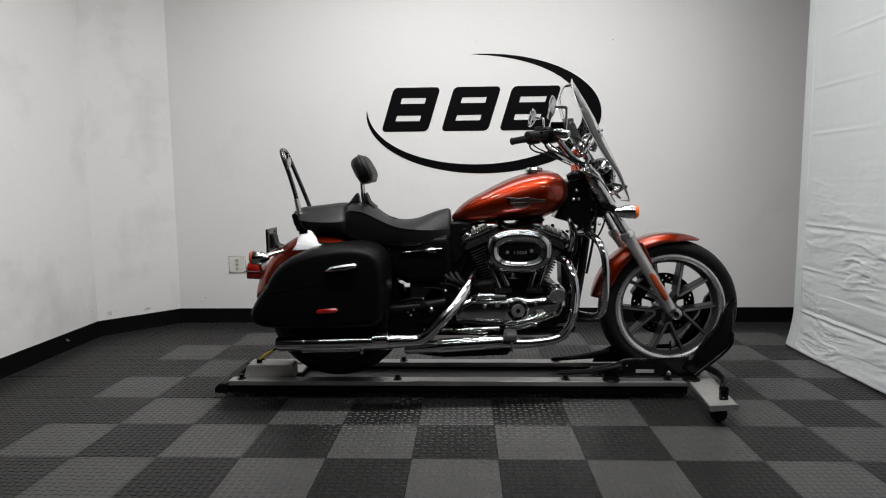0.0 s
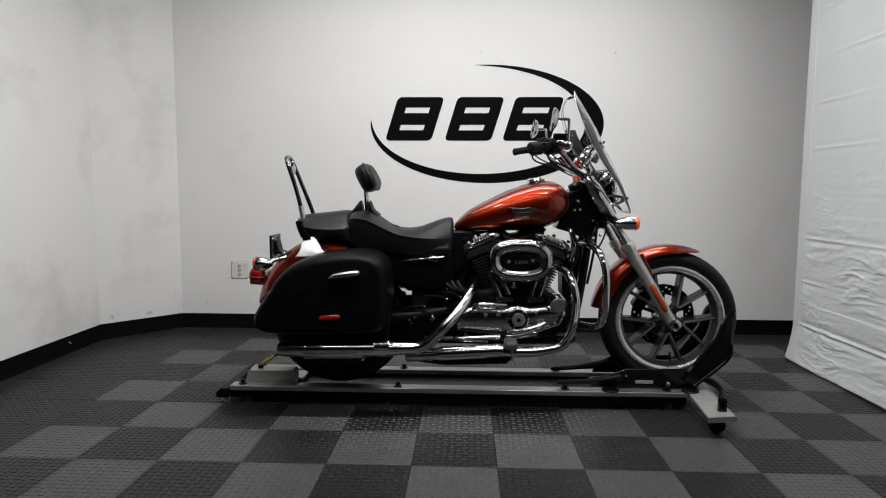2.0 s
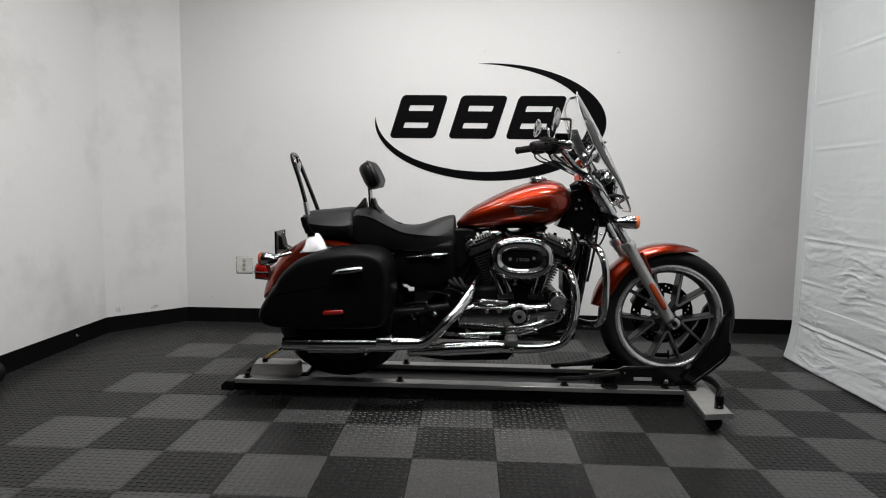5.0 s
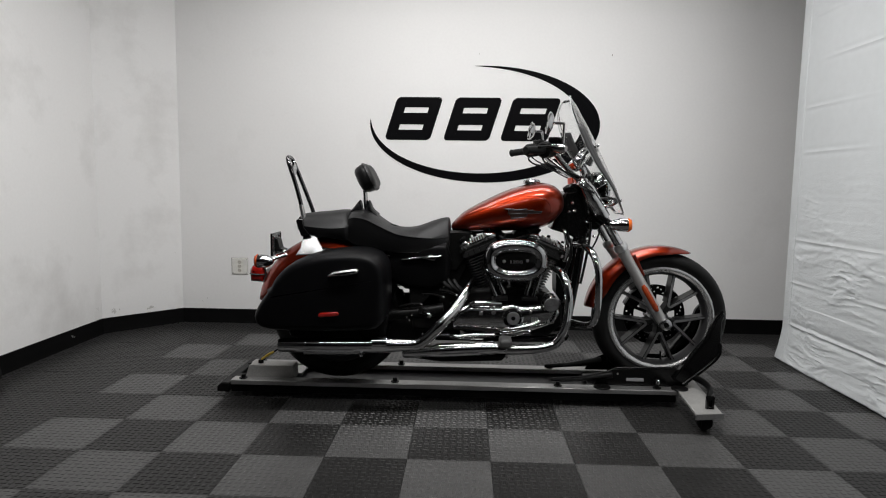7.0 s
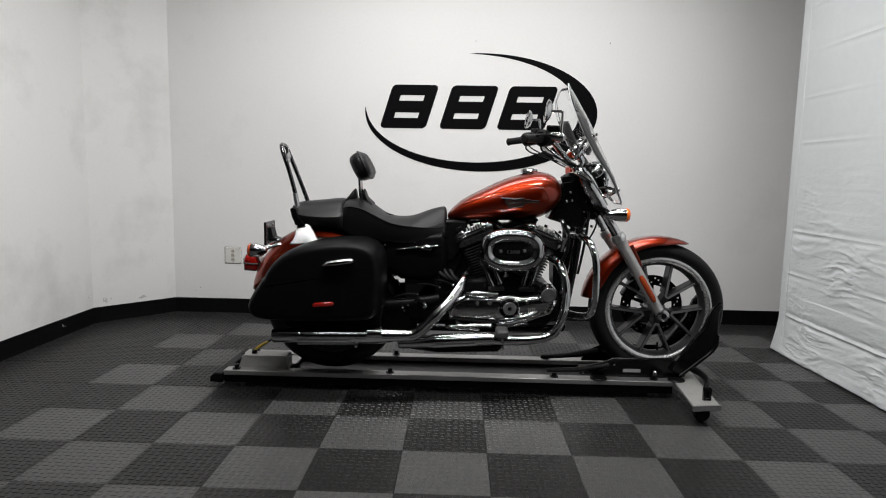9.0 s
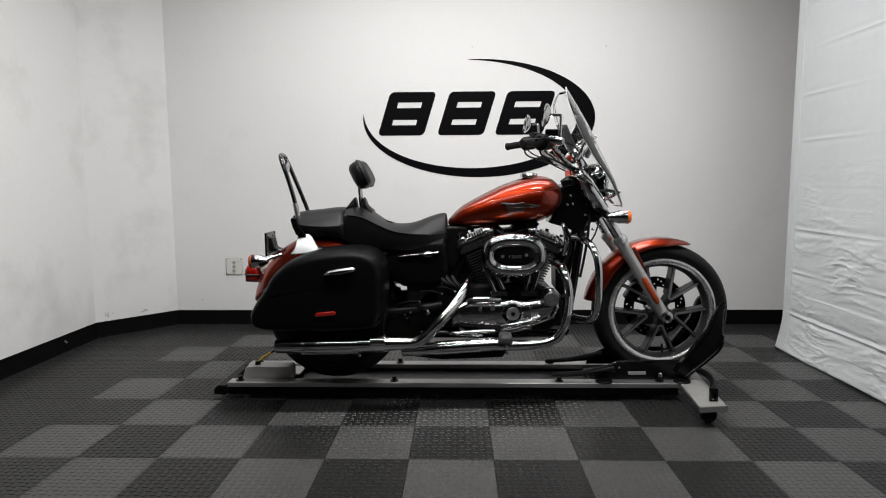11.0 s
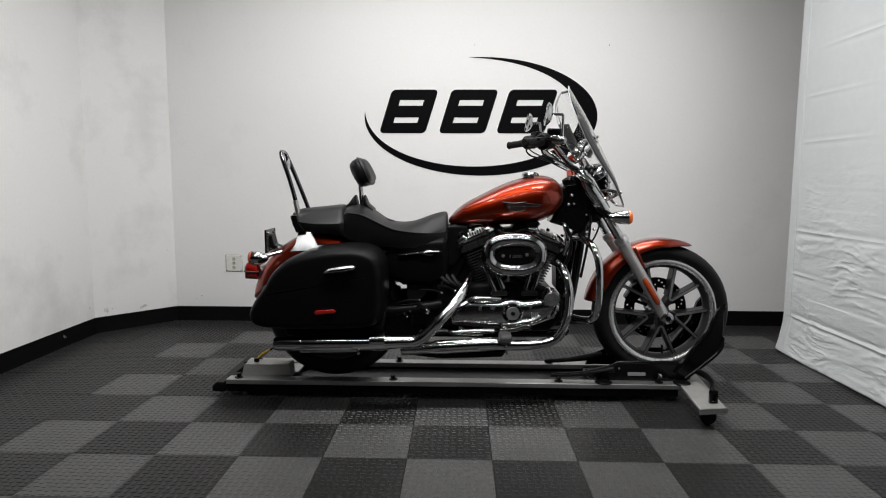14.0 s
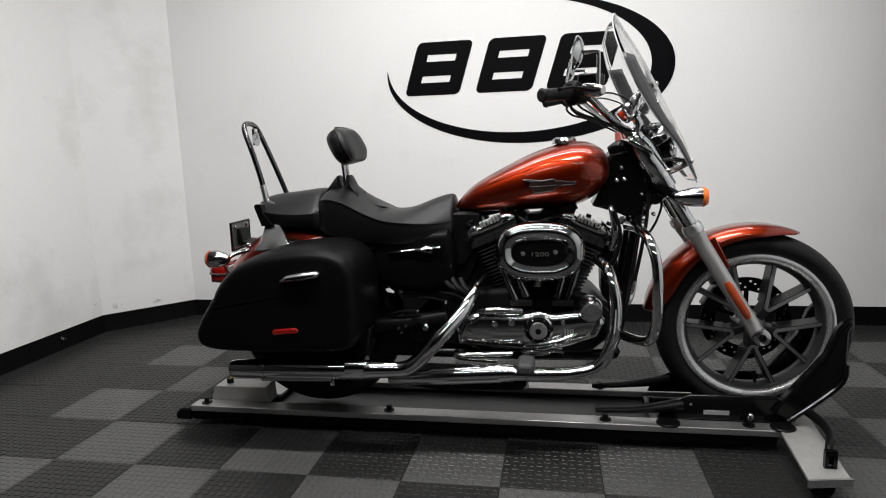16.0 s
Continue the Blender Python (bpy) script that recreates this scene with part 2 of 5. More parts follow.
def slab(outline, y0, y1):
    """An outline in x and z, given thickness from y0 to y1."""
    k = len(outline)
    v = [(p[0], y0, p[1]) for p in outline] + [(p[0], y1, p[1]) for p in outline]
    f = [tuple(range(k)), tuple(range(2 * k - 1, k - 1, -1))]
    f += [(i, i + k, (i + 1) % k + k, (i + 1) % k) for i in range(k)]
    return v, f


def inset(outline, d):
    """Moves a closed x, z outline inwards by d."""
    k, out = len(outline), []
    area = sum(outline[i][0] * outline[(i + 1) % k][1] - outline[(i + 1) % k][0] * outline[i][1] for i in range(k))
    s = 1 if area > 0 else -1
    for i in range(k):
        t = (Vector(outline[(i + 1) % k]) - Vector(outline[i - 1])).normalized()
        out.append(Vector(outline[i]) + s * d * Vector((-t.y, t.x)))
    return out


def puff(outline, steps):
    """Joins copies of an outline at depths y with insets: steps of (y, inset)."""
    v, f, k = [], [], len(outline)
    for y, d in steps:
        v += [(p[0], y, p[1]) for p in inset(outline, d)]
    for s in range(len(steps) - 1):
        for i in range(k):
            a, b = s * k + i, s * k + (i + 1) % k
            f.append((a, a + k, b + k, b))
    f += [tuple(range(k)), tuple(range(len(v) - 1, len(v) - k - 1, -1))]
    return v, f


def loft(stations, y, seg=28, power=2.4, n=5):
    """A long body: stations of (x, top, bottom, half width), with rounded sections about the plane y."""
    rows = smooth_line([(s[0], s[1], s[2]) for s in stations], n)
    hw = smooth_line([(s[0], s[3], 0) for s in stations], n)
    v, f = [], []
    for p, w in zip(rows, hw):
        mid, half = (p.y + p.z) / 2, max((p.y - p.z) / 2, 0.001)
        for j in range(seg):
            a = 2 * math.pi * j / seg
            c, s = math.cos(a), math.sin(a)
            v.append((p.x, y + max(w.y, 0.001) * math.copysign(abs(c) ** (2 / power), c), mid + half * math.copysign(abs(s) ** (2 / power), s)))
    m = len(rows)
    for i in range(m - 1):
        for j in range(seg):
            a, b = i * seg + j, i * seg + (j + 1) % seg
            f.append((a, b, b + seg, a + seg))
    f += [tuple(range(seg))[::-1], tuple((m - 1) * seg + j for j in range(seg))]
    return v, f


def saddle(stations, y, n=5, m=12, round_=2.2):
    """An upholstered body: stations of (x, top, crease half width, crease height, bottom, bottom half width)."""
    a = smooth_line([(s[0], s[1], s[2]) for s in stations], n)
    b = smooth_line([(s[0], s[3], s[4]) for s in stations], n)
    c = smooth_line([(s[0], s[5], 0) for s in stations], n)
    v, f = [], []
    for p, q, r in zip(a, b, c):
        sec = []
        for i in range(m + 1):
            s = i / m
            sec.append((p.z * s, q.y + (p.y - q.y) * (1 - s ** round_)))
        for s in (0.15, 0.4, 0.7, 0.92, 1.0):
            w = p.z + (r.y - p.z) * s + 0.006 * math.sin(math.pi * s)
            sec.append((w if s < 1 else w * 0.9, q.y + (q.z - q.y) * s))
        v += [(p.x, y - d, z) for d, z in reversed(sec)] + [(p.x, y + d, z) for d, z in sec[1:]]
    k = len(v) // len(a)
    for i in range(len(a) - 1):
        for j in range(k):
            e, g = i * k + j, i * k + (j + 1) % k
            f.append((e, g, g + k, e + k))
    f += [tuple(range(k)), tuple((len(a) - 1) * k + j for j in range(k))]
    return v, f


def mesh_of(name, shape, material, angle=35):
    me = bpy.data.meshes.new(name)
    me.from_pydata([tuple(p) for p in shape[0]], [], [tuple(q) for q in shape[1]])
    bm = bmesh.new()
    bm.from_mesh(me)
    bmesh.ops.recalc_face_normals(bm, faces=bm.faces)
    bm.to_mesh(me)
    bm.free()
    me.polygons.foreach_set("use_smooth", [True] * len(me.polygons))
    me.set_sharp_from_angle(angle=radians(angle))
    me.materials.append(material)
    return me


def part(name, shape, material, parent, label="", bevel=0.0):
    ob = new(name, mesh_of(name, shape, material))
    if parent is not None:
        ob.parent = parent
        ob.matrix_parent_inverse = parent.matrix_basis.inverted() if parent.type == "EMPTY" else Matrix()
    if bevel:
        bv = ob.modifiers.new("bevel", "BEVEL")
        bv.width, bv.segments, bv.limit_method, bv.angle_limit = bevel, 2, "ANGLE", radians(40)
    return tagged(ob, label)


def thing(name, at, label, category, group=""):
    ob = new(name)
    ob.empty_display_size = 0.1
    ob.matrix_basis = pose(*at)
    return tagged(ob, label, category, group)


def structure(name, shape, material, label="", bevel=0.0):
    return tagged(part(name, shape, material, None, label, bevel), kind="structure")

# ---- the room ----
BACK, LEFT, RIGHT, FRONT = 2.134, -2.465, 3.1, -5.5
CX0, CY1 = -2.11, 1.735  # where the slanted corner panel starts on the back wall and ends on the side wall
wall_back = structure("wall_back", box(CX0, RIGHT, BACK, BACK + 0.12, 0, CEILING), WALL, "white painted back wall of the studio")
PANEL = math.hypot(BACK - CY1, CX0 - LEFT)
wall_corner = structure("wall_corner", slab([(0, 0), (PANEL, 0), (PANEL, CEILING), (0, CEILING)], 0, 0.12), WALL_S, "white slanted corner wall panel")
wall_corner.matrix_basis = pose(LEFT, CY1, 0, 0, 0, math.degrees(math.atan2(BACK - CY1, CX0 - LEFT)))
SPLIT = 0.5  # the white set ends here; the unseen walls beyond are coloured dark as unlit
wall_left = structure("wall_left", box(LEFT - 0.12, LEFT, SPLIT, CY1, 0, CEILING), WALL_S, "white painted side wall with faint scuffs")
structure("wall_left_dark", box(LEFT - 0.12, LEFT, FRONT, SPLIT, 0, CEILING), UNLITW, "unseen side wall, coloured dark as the unlit end")
structure("wall_right", box(RIGHT, RIGHT + 0.12, SPLIT, BACK + 0.12, 0, CEILING), WALL, "plain white side wall")
structure("wall_right_dark", box(RIGHT, RIGHT + 0.12, FRONT, SPLIT, 0, CEILING), UNLITW, "unseen side wall, coloured dark as the unlit end")
structure("wall_front", box(LEFT - 0.12, RIGHT + 0.12, FRONT - 0.12, FRONT, 0, CEILING), UNLITW, "unseen end wall, coloured dark as the unlit end")
structure("ceiling", box(LEFT - 0.12, RIGHT + 0.12, FRONT - 0.12, BACK + 0.12, CEILING, CEILING + 0.1), CEIL, "plain white ceiling")
BH = 0.1


def base_strip(length):
    """Cove base: a flat strip with a thickened toe and a rounded top."""
    prof = [(0, 0), (-0.016, 0), (-0.014, 0.006), (-0.006, 0.018), (-0.005, BH - 0.004), (-0.003, BH), (0, BH)]
    v = [(0, a, b) for a, b in prof] + [(length, a, b) for a, b in prof]
    k = len(prof)
    f = [tuple(range(k)), tuple(range(2 * k - 1, k - 1, -1))] + [(i, (i + 1) % k, (i + 1) % k + k, i + k) for i in range(k)]
    return v, f


for nm, ln, at in (("baseboard_back", RIGHT - CX0, pose(CX0, BACK, 0)),
                   ("baseboard_corner", PANEL, pose(LEFT, CY1, 0, 0, 0, math.degrees(math.atan2(BACK - CY1, CX0 - LEFT)))),
                   ("baseboard_left", CY1 - FRONT, pose(LEFT, FRONT, 0, 0, 0, 90))):
    base_run = structure(nm, base_strip(ln), BASE, "black rubber cove base along the wall foot")
    base_run.matrix_basis = at

# scuffs and nail marks; the dark one also colours the outlet's shadow rim
SCUFF = mat("grey_scuff", (0.54, 0.53, 0.51), 0.7, vary=0.25, scale=60, bump=0.0)
SCUFF_SHADE = mat("dark_scuff_and_shade", (0.16, 0.14, 0.12), 0.7, vary=0.3, scale=80, bump=0.0)
PALESCUFF = mat("pale_scuff", (0.3, 0.3, 0.28), 0.6, vary=0.3, scale=80, bump=0.0)


def scuff(parent, along, z, wide, high, count, size, material, at=-0.0006, turned=False):
    """A loose patch of small uneven flecks lying on a wall."""
    shapes = []
    for _ in range(count):
        cx, cz = along + random.gauss(0, wide), z + random.gauss(0, high)
        sx, sz = size * random.uniform(0.4, 1.3), size * random.uniform(0.5, 2.0)
        rim = [(cx + sx * random.uniform(0.6, 1.0) * math.cos(k * math.pi / 4), cz + sz * random.uniform(0.6, 1.0) * math.sin(k * math.pi / 4)) for k in range(8)]
        shapes.append(slab(rim, at, at + 0.0005))
    v, f = join(*shapes)
    if turned:
        v = [(LEFT - p[1], p[0], p[2]) for p in v]
    return part("scuff", (v, f), material, parent)


random.seed(11)
scuff(wall_back, -1.931, 0.172, 0.002, 0.006, 4, 0.0022, SCUFF_SHADE, BACK - 0.0006)
scuff(wall_back, -1.968, 0.151, 0.003, 0.005, 4, 0.0022, SCUFF, BACK - 0.0006)
scuff(wall_back, -0.029, 1.884, 0.002, 0.002, 3, 0.003, SCUFF, BACK - 0.0006)
scuff(wall_back, 0.859, 1.882, 0.002, 0.003, 3, 0.003, SCUFF_SHADE, BACK - 0.0006)
scuff(wall_corner, 0.309, 0.13, 0.014, 0.004, 26, 0.004, SCUFF)
scuff(wall_corner, 0.075, 0.14, 0.010, 0.008, 26, 0.004, SCUFF)
scuff(wall_corner, 0.487, 0.50, 0.004, 0.006, 4, 0.002, SCUFF)
scuff(wall_left, 1.69, 0.176, 0.012, 0.006, 6, 0.002, SCUFF_SHADE, turned=True)
scuff(base_run, 1.415 - FRONT, 0.06, 0.008, 0.004, 5, 0.0045, PALESCUFF, -0.0056)

# black wall graphic: a sweeping open ring round three slanted slotted blocks
decal = thing("wall_logo", (0.015, BACK, 1.41), "black vinyl wall graphic with ring and three blocks", "wall decal")


def ring():
    v, f = [], []
    n = 96
    for i in range(n + 1):
        t = i / n
        a = radians(96 - 281 * t)
        w = 0.112 * math.sin(math.pi * t) ** 0.8 * (1 + 0.42 * math.exp(-((t - 0.3) / 0.16) ** 2)) * 0.68
        c, s = math.cos(a), math.sin(a)
        for y in (BACK - 0.002, BACK - 0.0005):
            v.append((0.012 + 0.782 * c, y, 1.412 + 0.392 * s))
            v.append((0.012 + (0.782 - w * 1.25) * c, y, 1.412 + (0.392 - w * 0.9) * s))
    for i in range(n):
        a, b = i * 4, i * 4 + 4
        f += [(a, b, b + 1, a + 1), (a + 2, a + 3, b + 3, b + 2), (a, a + 2, b + 2, b), (a + 1, b + 1, b + 3, a + 3)]
    return v, f


def bar(x0, x1, z0, z1):
    """A slanted bar with rounded ends."""
    lean, r, pts = 0.31, (z1 - z0) * 0.42, []
    for cx, cz, a0 in ((x1 - r, z0 + r, -90), (x1 - r, z1 - r, 0), (x0 + r, z1 - r, 90), (x0 + r, z0 + r, 180)):
        for k in range(5):
            a = radians(a0 + 22.5 * k)
            x, z = cx + r * math.cos(a), cz + r * math.sin(a)
            pts.append((x + lean * (z - 1.303), z))
    return slab(pts, BACK - 0.002, BACK - 0.0005)


for x0, x1 in ((-0.672, -0.36), (-0.27, 0.043), (0.118, 0.44)):
    for z0, z1 in ((1.303, 1.372), (1.408, 1.486), (1.523, 1.592)):
        part("bar", bar(x0, x1, z0, z1), BLACKINK, decal)
    for p0, p1 in ((x0, x0 + 0.075), (x1 - 0.075, x1)):
        q = [(x + 0.31 * (z - 1.303), z) for x, z in ((p0, 1.33), (p1, 1.33), (p1, 1.565), (p0, 1.565))]
        part("post", slab(q, BACK - 0.0025, BACK - 0.0004), BLACKINK, decal)
part("ring", ring(), BLACKINK, decal)

# socket outlet
plate = thing("wall_outlet", (-1.694, BACK, 0.408), "almond double wall outlet with cover plate", "outlet")
part("cover_plate", box(-1.75, -1.638, BACK - 0.006, BACK, 0.352, 0.464), OUTLET, plate, bevel=0.003)
# dark rim that paints the plate's shadow outline on the wall
part("plate_shadow_rim", box(-1.7535, -1.637, BACK - 0.003, BACK, 0.3485, 0.466), SCUFF_SHADE, plate, "dark rim for the shadow round the plate")
for oz in (0.378, 0.408, 0.438):
    sk = part("socket", lathe([(0.001, -0.004), (0.013, -0.004), (0.014, 0.0)], (-1.694, BACK - 0.006, oz), seg=20), OUTLET_D, plate)
    part("slot", join(box(-1.700, -1.698, BACK - 0.0112, BACK - 0.01, oz - 0.003, oz + 0.006), box(-1.690, -1.688, BACK - 0.0112, BACK - 0.01, oz - 0.003, oz + 0.006)), BLACKINK, sk)
for ox in (-1.743, -1.645):
    for oz in (0.359, 0.457):
        part("plate_screw", ball((ox, BACK - 0.006, oz), 0.0035, 0.002, 0.0035, 10, 6), SATIN, plate)

# white sheet hanging beside the stage
FOLD = 0.243  # spacing of the sheet's horizontal fold lines


def sheet():
    """A hung sheet that still shows its horizontal folds, with creases towards its foot."""
    v, f = [], []
    ny, nz = 300, 440
    for i in range(ny + 1):
        u = i / ny
        y = 1.52 - 5.0 * u ** 1.7
        for j in range(nz + 1):
            z = 0.012 + (FOLD / 40) * j
            low = min(1.0, max(0.0, (1.1 - z) / 0.55))
            flare = 0.03 * max(0.0, 1 - z / 0.22) ** 1.6
            g = (z + 0.012) / FOLD
            fr = abs(2 * (g - math.floor(g + 1e-6)) - 1)
            sag = 0.1 + 0.9 * max(0.0, min(1.0, 1.5 * noise.noise((y * 1.9, math.floor(g + 0.5) * 3.1, 0.5)) + 0.45))
            edge_in = min(1.0, max(0.0, (1.44 - y) / 0.10))
            ridge = -0.007 * sag * math.exp(-((1 - fr) / 0.05) ** 2) + 0.004 * sag * math.exp(-((0.86 - fr) / 0.09) ** 2)
            bulge = (-0.004 * low * sag * (1 - fr ** 5) + ridge * (0.35 + 0.65 * low)) * edge_in
            hem = -0.003 if 1.405 < y < 1.49 else 0.0
            crease = 0.0
            wy = y * 3.4 + 0.5 * noise.noise((y * 3.0, z * 4.0, 2.2))
            wz = z * 13.0 + 0.6 * noise.noise((y * 2.2, z * 3.0, 6.1))
            for k, (sc, amp) in enumerate(((1.0, 0.0062), (2.1, 0.0042), (4.3, 0.0024))):
                r = 1 - abs(noise.noise((wy * sc, wz * sc, 3.7 + k * 5.1))) * 4.2
                crease -= amp * max(0.0, r)
            crease *= low * edge_in * (0.15 + 0.85 * max(0.0, min(1.0, 2.4 * noise.noise((y * 3.1, z * 5.0, 8.8)) + 0.4)))
            crease += hem
            wave = 0.008 * noise.noise((y * 1.6, z * 0.7, 1.3))
            turn = 0.05 * math.exp(-u * 40)
            v.append((1.772 - flare + bulge + crease + wave + turn, y + 0.03 * max(0.0, 1 - z / 0.2) * math.exp(-u * 14), z))
    for i in range(ny):
        for j in range(nz):
            a = i * (nz + 1) + j
            f.append((a, a + 1, a + nz + 2, a + nz + 1))
    return v, f


drape = part("hanging_sheet", sheet(), SHEET, None)
drape.data.set_sharp_from_angle(angle=radians(24))
for my, mz in ((1.366, 0.876), (1.361, 0.804), (0.60, 0.065)):
    part("punched_hole", lathe([(0.001, -0.003), (0.006, -0.002), (0.008, 0.004)], (1.772, my, mz), "x", 12), LABELM, drape, "small dark eyelet")
tagged(drape, "white creased plastic sheet hanging to the floor", "sheet")
sol = drape.modifiers.new("thick", "SOLIDIFY")
sol.thickness = 0.002

# rolled black mat with a yellow stripe lying at the foot of the side wall
roll = thing("floor_roll", (-2.40, 0.25, 0), "black padded roll with yellow stripe beside the wall", "roll")
part("tube", lathe([(0.001, -0.45), (0.045, -0.45), (0.055, -0.44), (0.055, 0.44), (0.045, 0.45), (0.001, 0.45)], (-2.40, 0.25, 0.057), seg=24), RUBBER, roll)
part("stripe", tube([(-2.357, -0.17, 0.094), (-2.357, 0.655, 0.094)], 0.012, flat=0.5), YELLOW, roll, "yellow stripe")

for lx, ly, ln, watts in LAMPS:
    fit_ = thing("ceiling_light", (lx, ly, CEILING), "white linear ceiling light with glowing diffuser", "ceiling light", "ceiling lights")
    part("housing", box(lx - ln / 2 - 0.03, lx + ln / 2 + 0.03, ly - 0.08, ly + 0.08, CEILING - 0.05, CEILING - 0.001), WHITEM, fit_, bevel=0.004)
    part("diffuser", box(lx - ln / 2, lx + ln / 2, ly - 0.06, ly + 0.06, CEILING - 0.075, CEILING - 0.0505), DIFF, fit_, "glowing opal diffuser", bevel=0.006)

# ---- the stand ----
Y = 0.76  # middle plane of the motorcycle and its stand
BRIGHTP = mat("worn_aluminium_plate", (0.43, 0.425, 0.41), 0.45, 0.55, vary=0.22, scale=9, fine=160, bump=0.1)
stand = thing("motorcycle_dolly", (-0.15, Y, 0), "low aluminium and black steel motorcycle dolly", "dolly")
RT = 0.088


def rail(y0, y1):
    """Channel rail with a lip, a dark web and a turned-down edge."""
    return box(-1.18, 0.885, y0, y1, RT - 0.022, RT)


part("near_rail", rail(0.585, 0.648), ALU, stand, bevel=0.003)
part("far_rail", rail(0.872, 0.935), ALU, stand, bevel=0.003)
part("near_web", box(-1.18, 0.86, 0.597, 0.64, 0.03, RT - 0.022), SATINB, stand, "black steel web")
part("far_web", box(-1.18, 0.86, 0.88, 0.925, 0.03, RT - 0.022), SATINB, stand, "black steel web")
TRAYM = mat("worn_dark_steel", (0.05, 0.05, 0.051), 0.38, 0.5, vary=0.4, scale=7, fine=120, bump=0.1)
part("tray", box(-1.15, 0.86, 0.649, 0.871, 0.045, 0.056), TRAYM, stand, "worn dark steel wheel tray")
part("rear_ramp", slab([(-1.135, RT - 0.012), (-0.900, RT - 0.012), (-0.904, 0.136), (-0.909, 0.141), (-1.110, 0.141), (-1.116, 0.136)], 0.652, 0.730), BRIGHTP, stand, "raised worn aluminium wheel ramp", bevel=0.0025)
part("ramp_flange", box(-1.135, -0.885, 0.732, 0.868, RT - 0.02, RT - 0.006), ALU, stand, bevel=0.002)
part("rear_crossbar", slab([(-1.245, 0.030), (-1.185, 0.030), (-1.185, 0.074), (-1.225, 0.074), (-1.245, 0.055)], 0.585, 1.0), SATINB, stand, "black rear cross bar", bevel=0.006)
PLAN = [(0.838, 0.285), (0.950, 0.305), (0.994, 0.75), (0.988, 0.955), (0.868, 0.955), (0.868, 0.62)]
part("outrigger", ([(x, y, z) for z in (0.079, 0.09) for x, y in PLAN], [(0, 1, 2, 3, 4, 5), (6, 7, 8, 9, 10, 11)] + [(k, (k + 1) % 6, (k + 1) % 6 + 6, k + 6) for k in range(6)]), BRIGHTP, stand, "bright aluminium outrigger plate", bevel=0.002)
part("outrigger_lip", moved(box(0, 0.132, -0.004, 0.004, 0.07, 0.0915), pose(0.835, 0.281, 0, 0, 0, 10.2) @ Matrix.Diagonal((0.9, 1, 1, 1))), ALU, stand)
for cx, cy in ((0.90, 0.36), (0.93, 0.9), (-1.18, 0.70), (-1.18, 0.92)):
    ca = part("caster", lathe([(0.001, -0.017), (0.028, -0.017), (0.033, -0.01), (0.033, 0.01), (0.028, 0.017), (0.001, 0.017)], (cx, cy, 0.034), seg=24), RUBBER, stand, "black rubber caster wheel")
    part("fork", join(box(cx - 0.02, cx + 0.02, cy - 0.028, cy - 0.021, 0.025, 0.076), box(cx - 0.02, cx + 0.02, cy + 0.021, cy + 0.028, 0.025, 0.076), box(cx - 0.024, cx + 0.024, cy - 0.028, cy + 0.028, 0.068, 0.077)), SATINB, ca)
for bx in (-1.13, -0.42, 0.33, 0.78):
    for by in (0.617, 0.904):
        bo = part("bolt", lathe([(0.001, 0.02), (0.009, 0.02), (0.010, 0.017), (0.010, 0.0)], (bx, by, RT), "z", 6), SATINB, stand, "black hex bolt")
        part("washer", lathe([(0.019, 0.0), (0.019, 0.003), (0.001, 0.003)], (bx, by, RT + 0.0005), "z", 16), SATINB, bo)
lev = part("latch_lever", tube([(0.90, 0.70, 0.12), (0.945, 0.66, 0.135), (0.965, 0.56, 0.14), (0.955, 0.46, 0.14), (0.925, 0.39, 0.135), (0.918, 0.372, 0.095)], [0.011, 0.014, 0.015, 0.013, 0.010, 0.009]), SATINB, stand, "curved black latch lever", bevel=0)
part("latch_end", join(box(0.902, 0.912, 0.352, 0.366, 0.072, 0.142), box(0.924, 0.934, 0.352, 0.366, 0.072, 0.142), box(0.912, 0.924, 0.352, 0.366, 0.128, 0.142), box(0.912, 0.924, 0.352, 0.366, 0.072, 0.092)), BLACK, lev, "slotted black end plate")

# wheel chock that grips the front tyre
chock = thing("wheel_chock", (0.75, Y, RT), "black steel wheel chock holding the front tyre", "wheel chock")
for sgn in (-1, 1):
    y0 = Y + sgn * 0.115
    ya, yb = y0 - 0.006, y0 + 0.006
    sp = part("side_plate", slab([(0.50, RT + 0.004), (0.52, 0.13), (0.60, 0.168), (0.86, 0.172), (0.905, 0.172), (0.93, 0.10), (0.915, RT + 0.004)], ya, yb), BLACK, chock, bevel=0.003)
    part("flange", tube([(0.515, y0, 0.13), (0.60, y0, 0.170), (0.87, y0, 0.174)], 0.007, curve=False), BLACK, sp)
    part("cradle_arm", slab([(0.85, 0.13), (0.905, 0.10), (1.045, 0.225), (1.062, 0.29), (1.062, 0.40), (1.075, 0.43), (1.06, 0.445), (1.03, 0.41), (1.0, 0.325)], y0 - 0.02, y0 + 0.02), BLACK, chock, bevel=0.008)
    part("prong", tube([(0.30, y0 - sgn * 0.005, 0.106), (0.33, y0 - sgn * 0.005, 0.108), (0.42, y0, 0.114), (0.50, y0, 0.126), (0.58, y0, 0.142)], [0.011, 0.014, 0.016, 0.022, 0.027], flat=0.7), SATINB, chock, "tapered black prong")
    for hx in (0.545, 0.575, 0.605):
        part("adjuster_hole", lathe([(0.001, 0), (0.0045, 0), (0.0045, 0.002)], (hx, ya - 0.0025, 0.145), seg=10), ALU, sp)
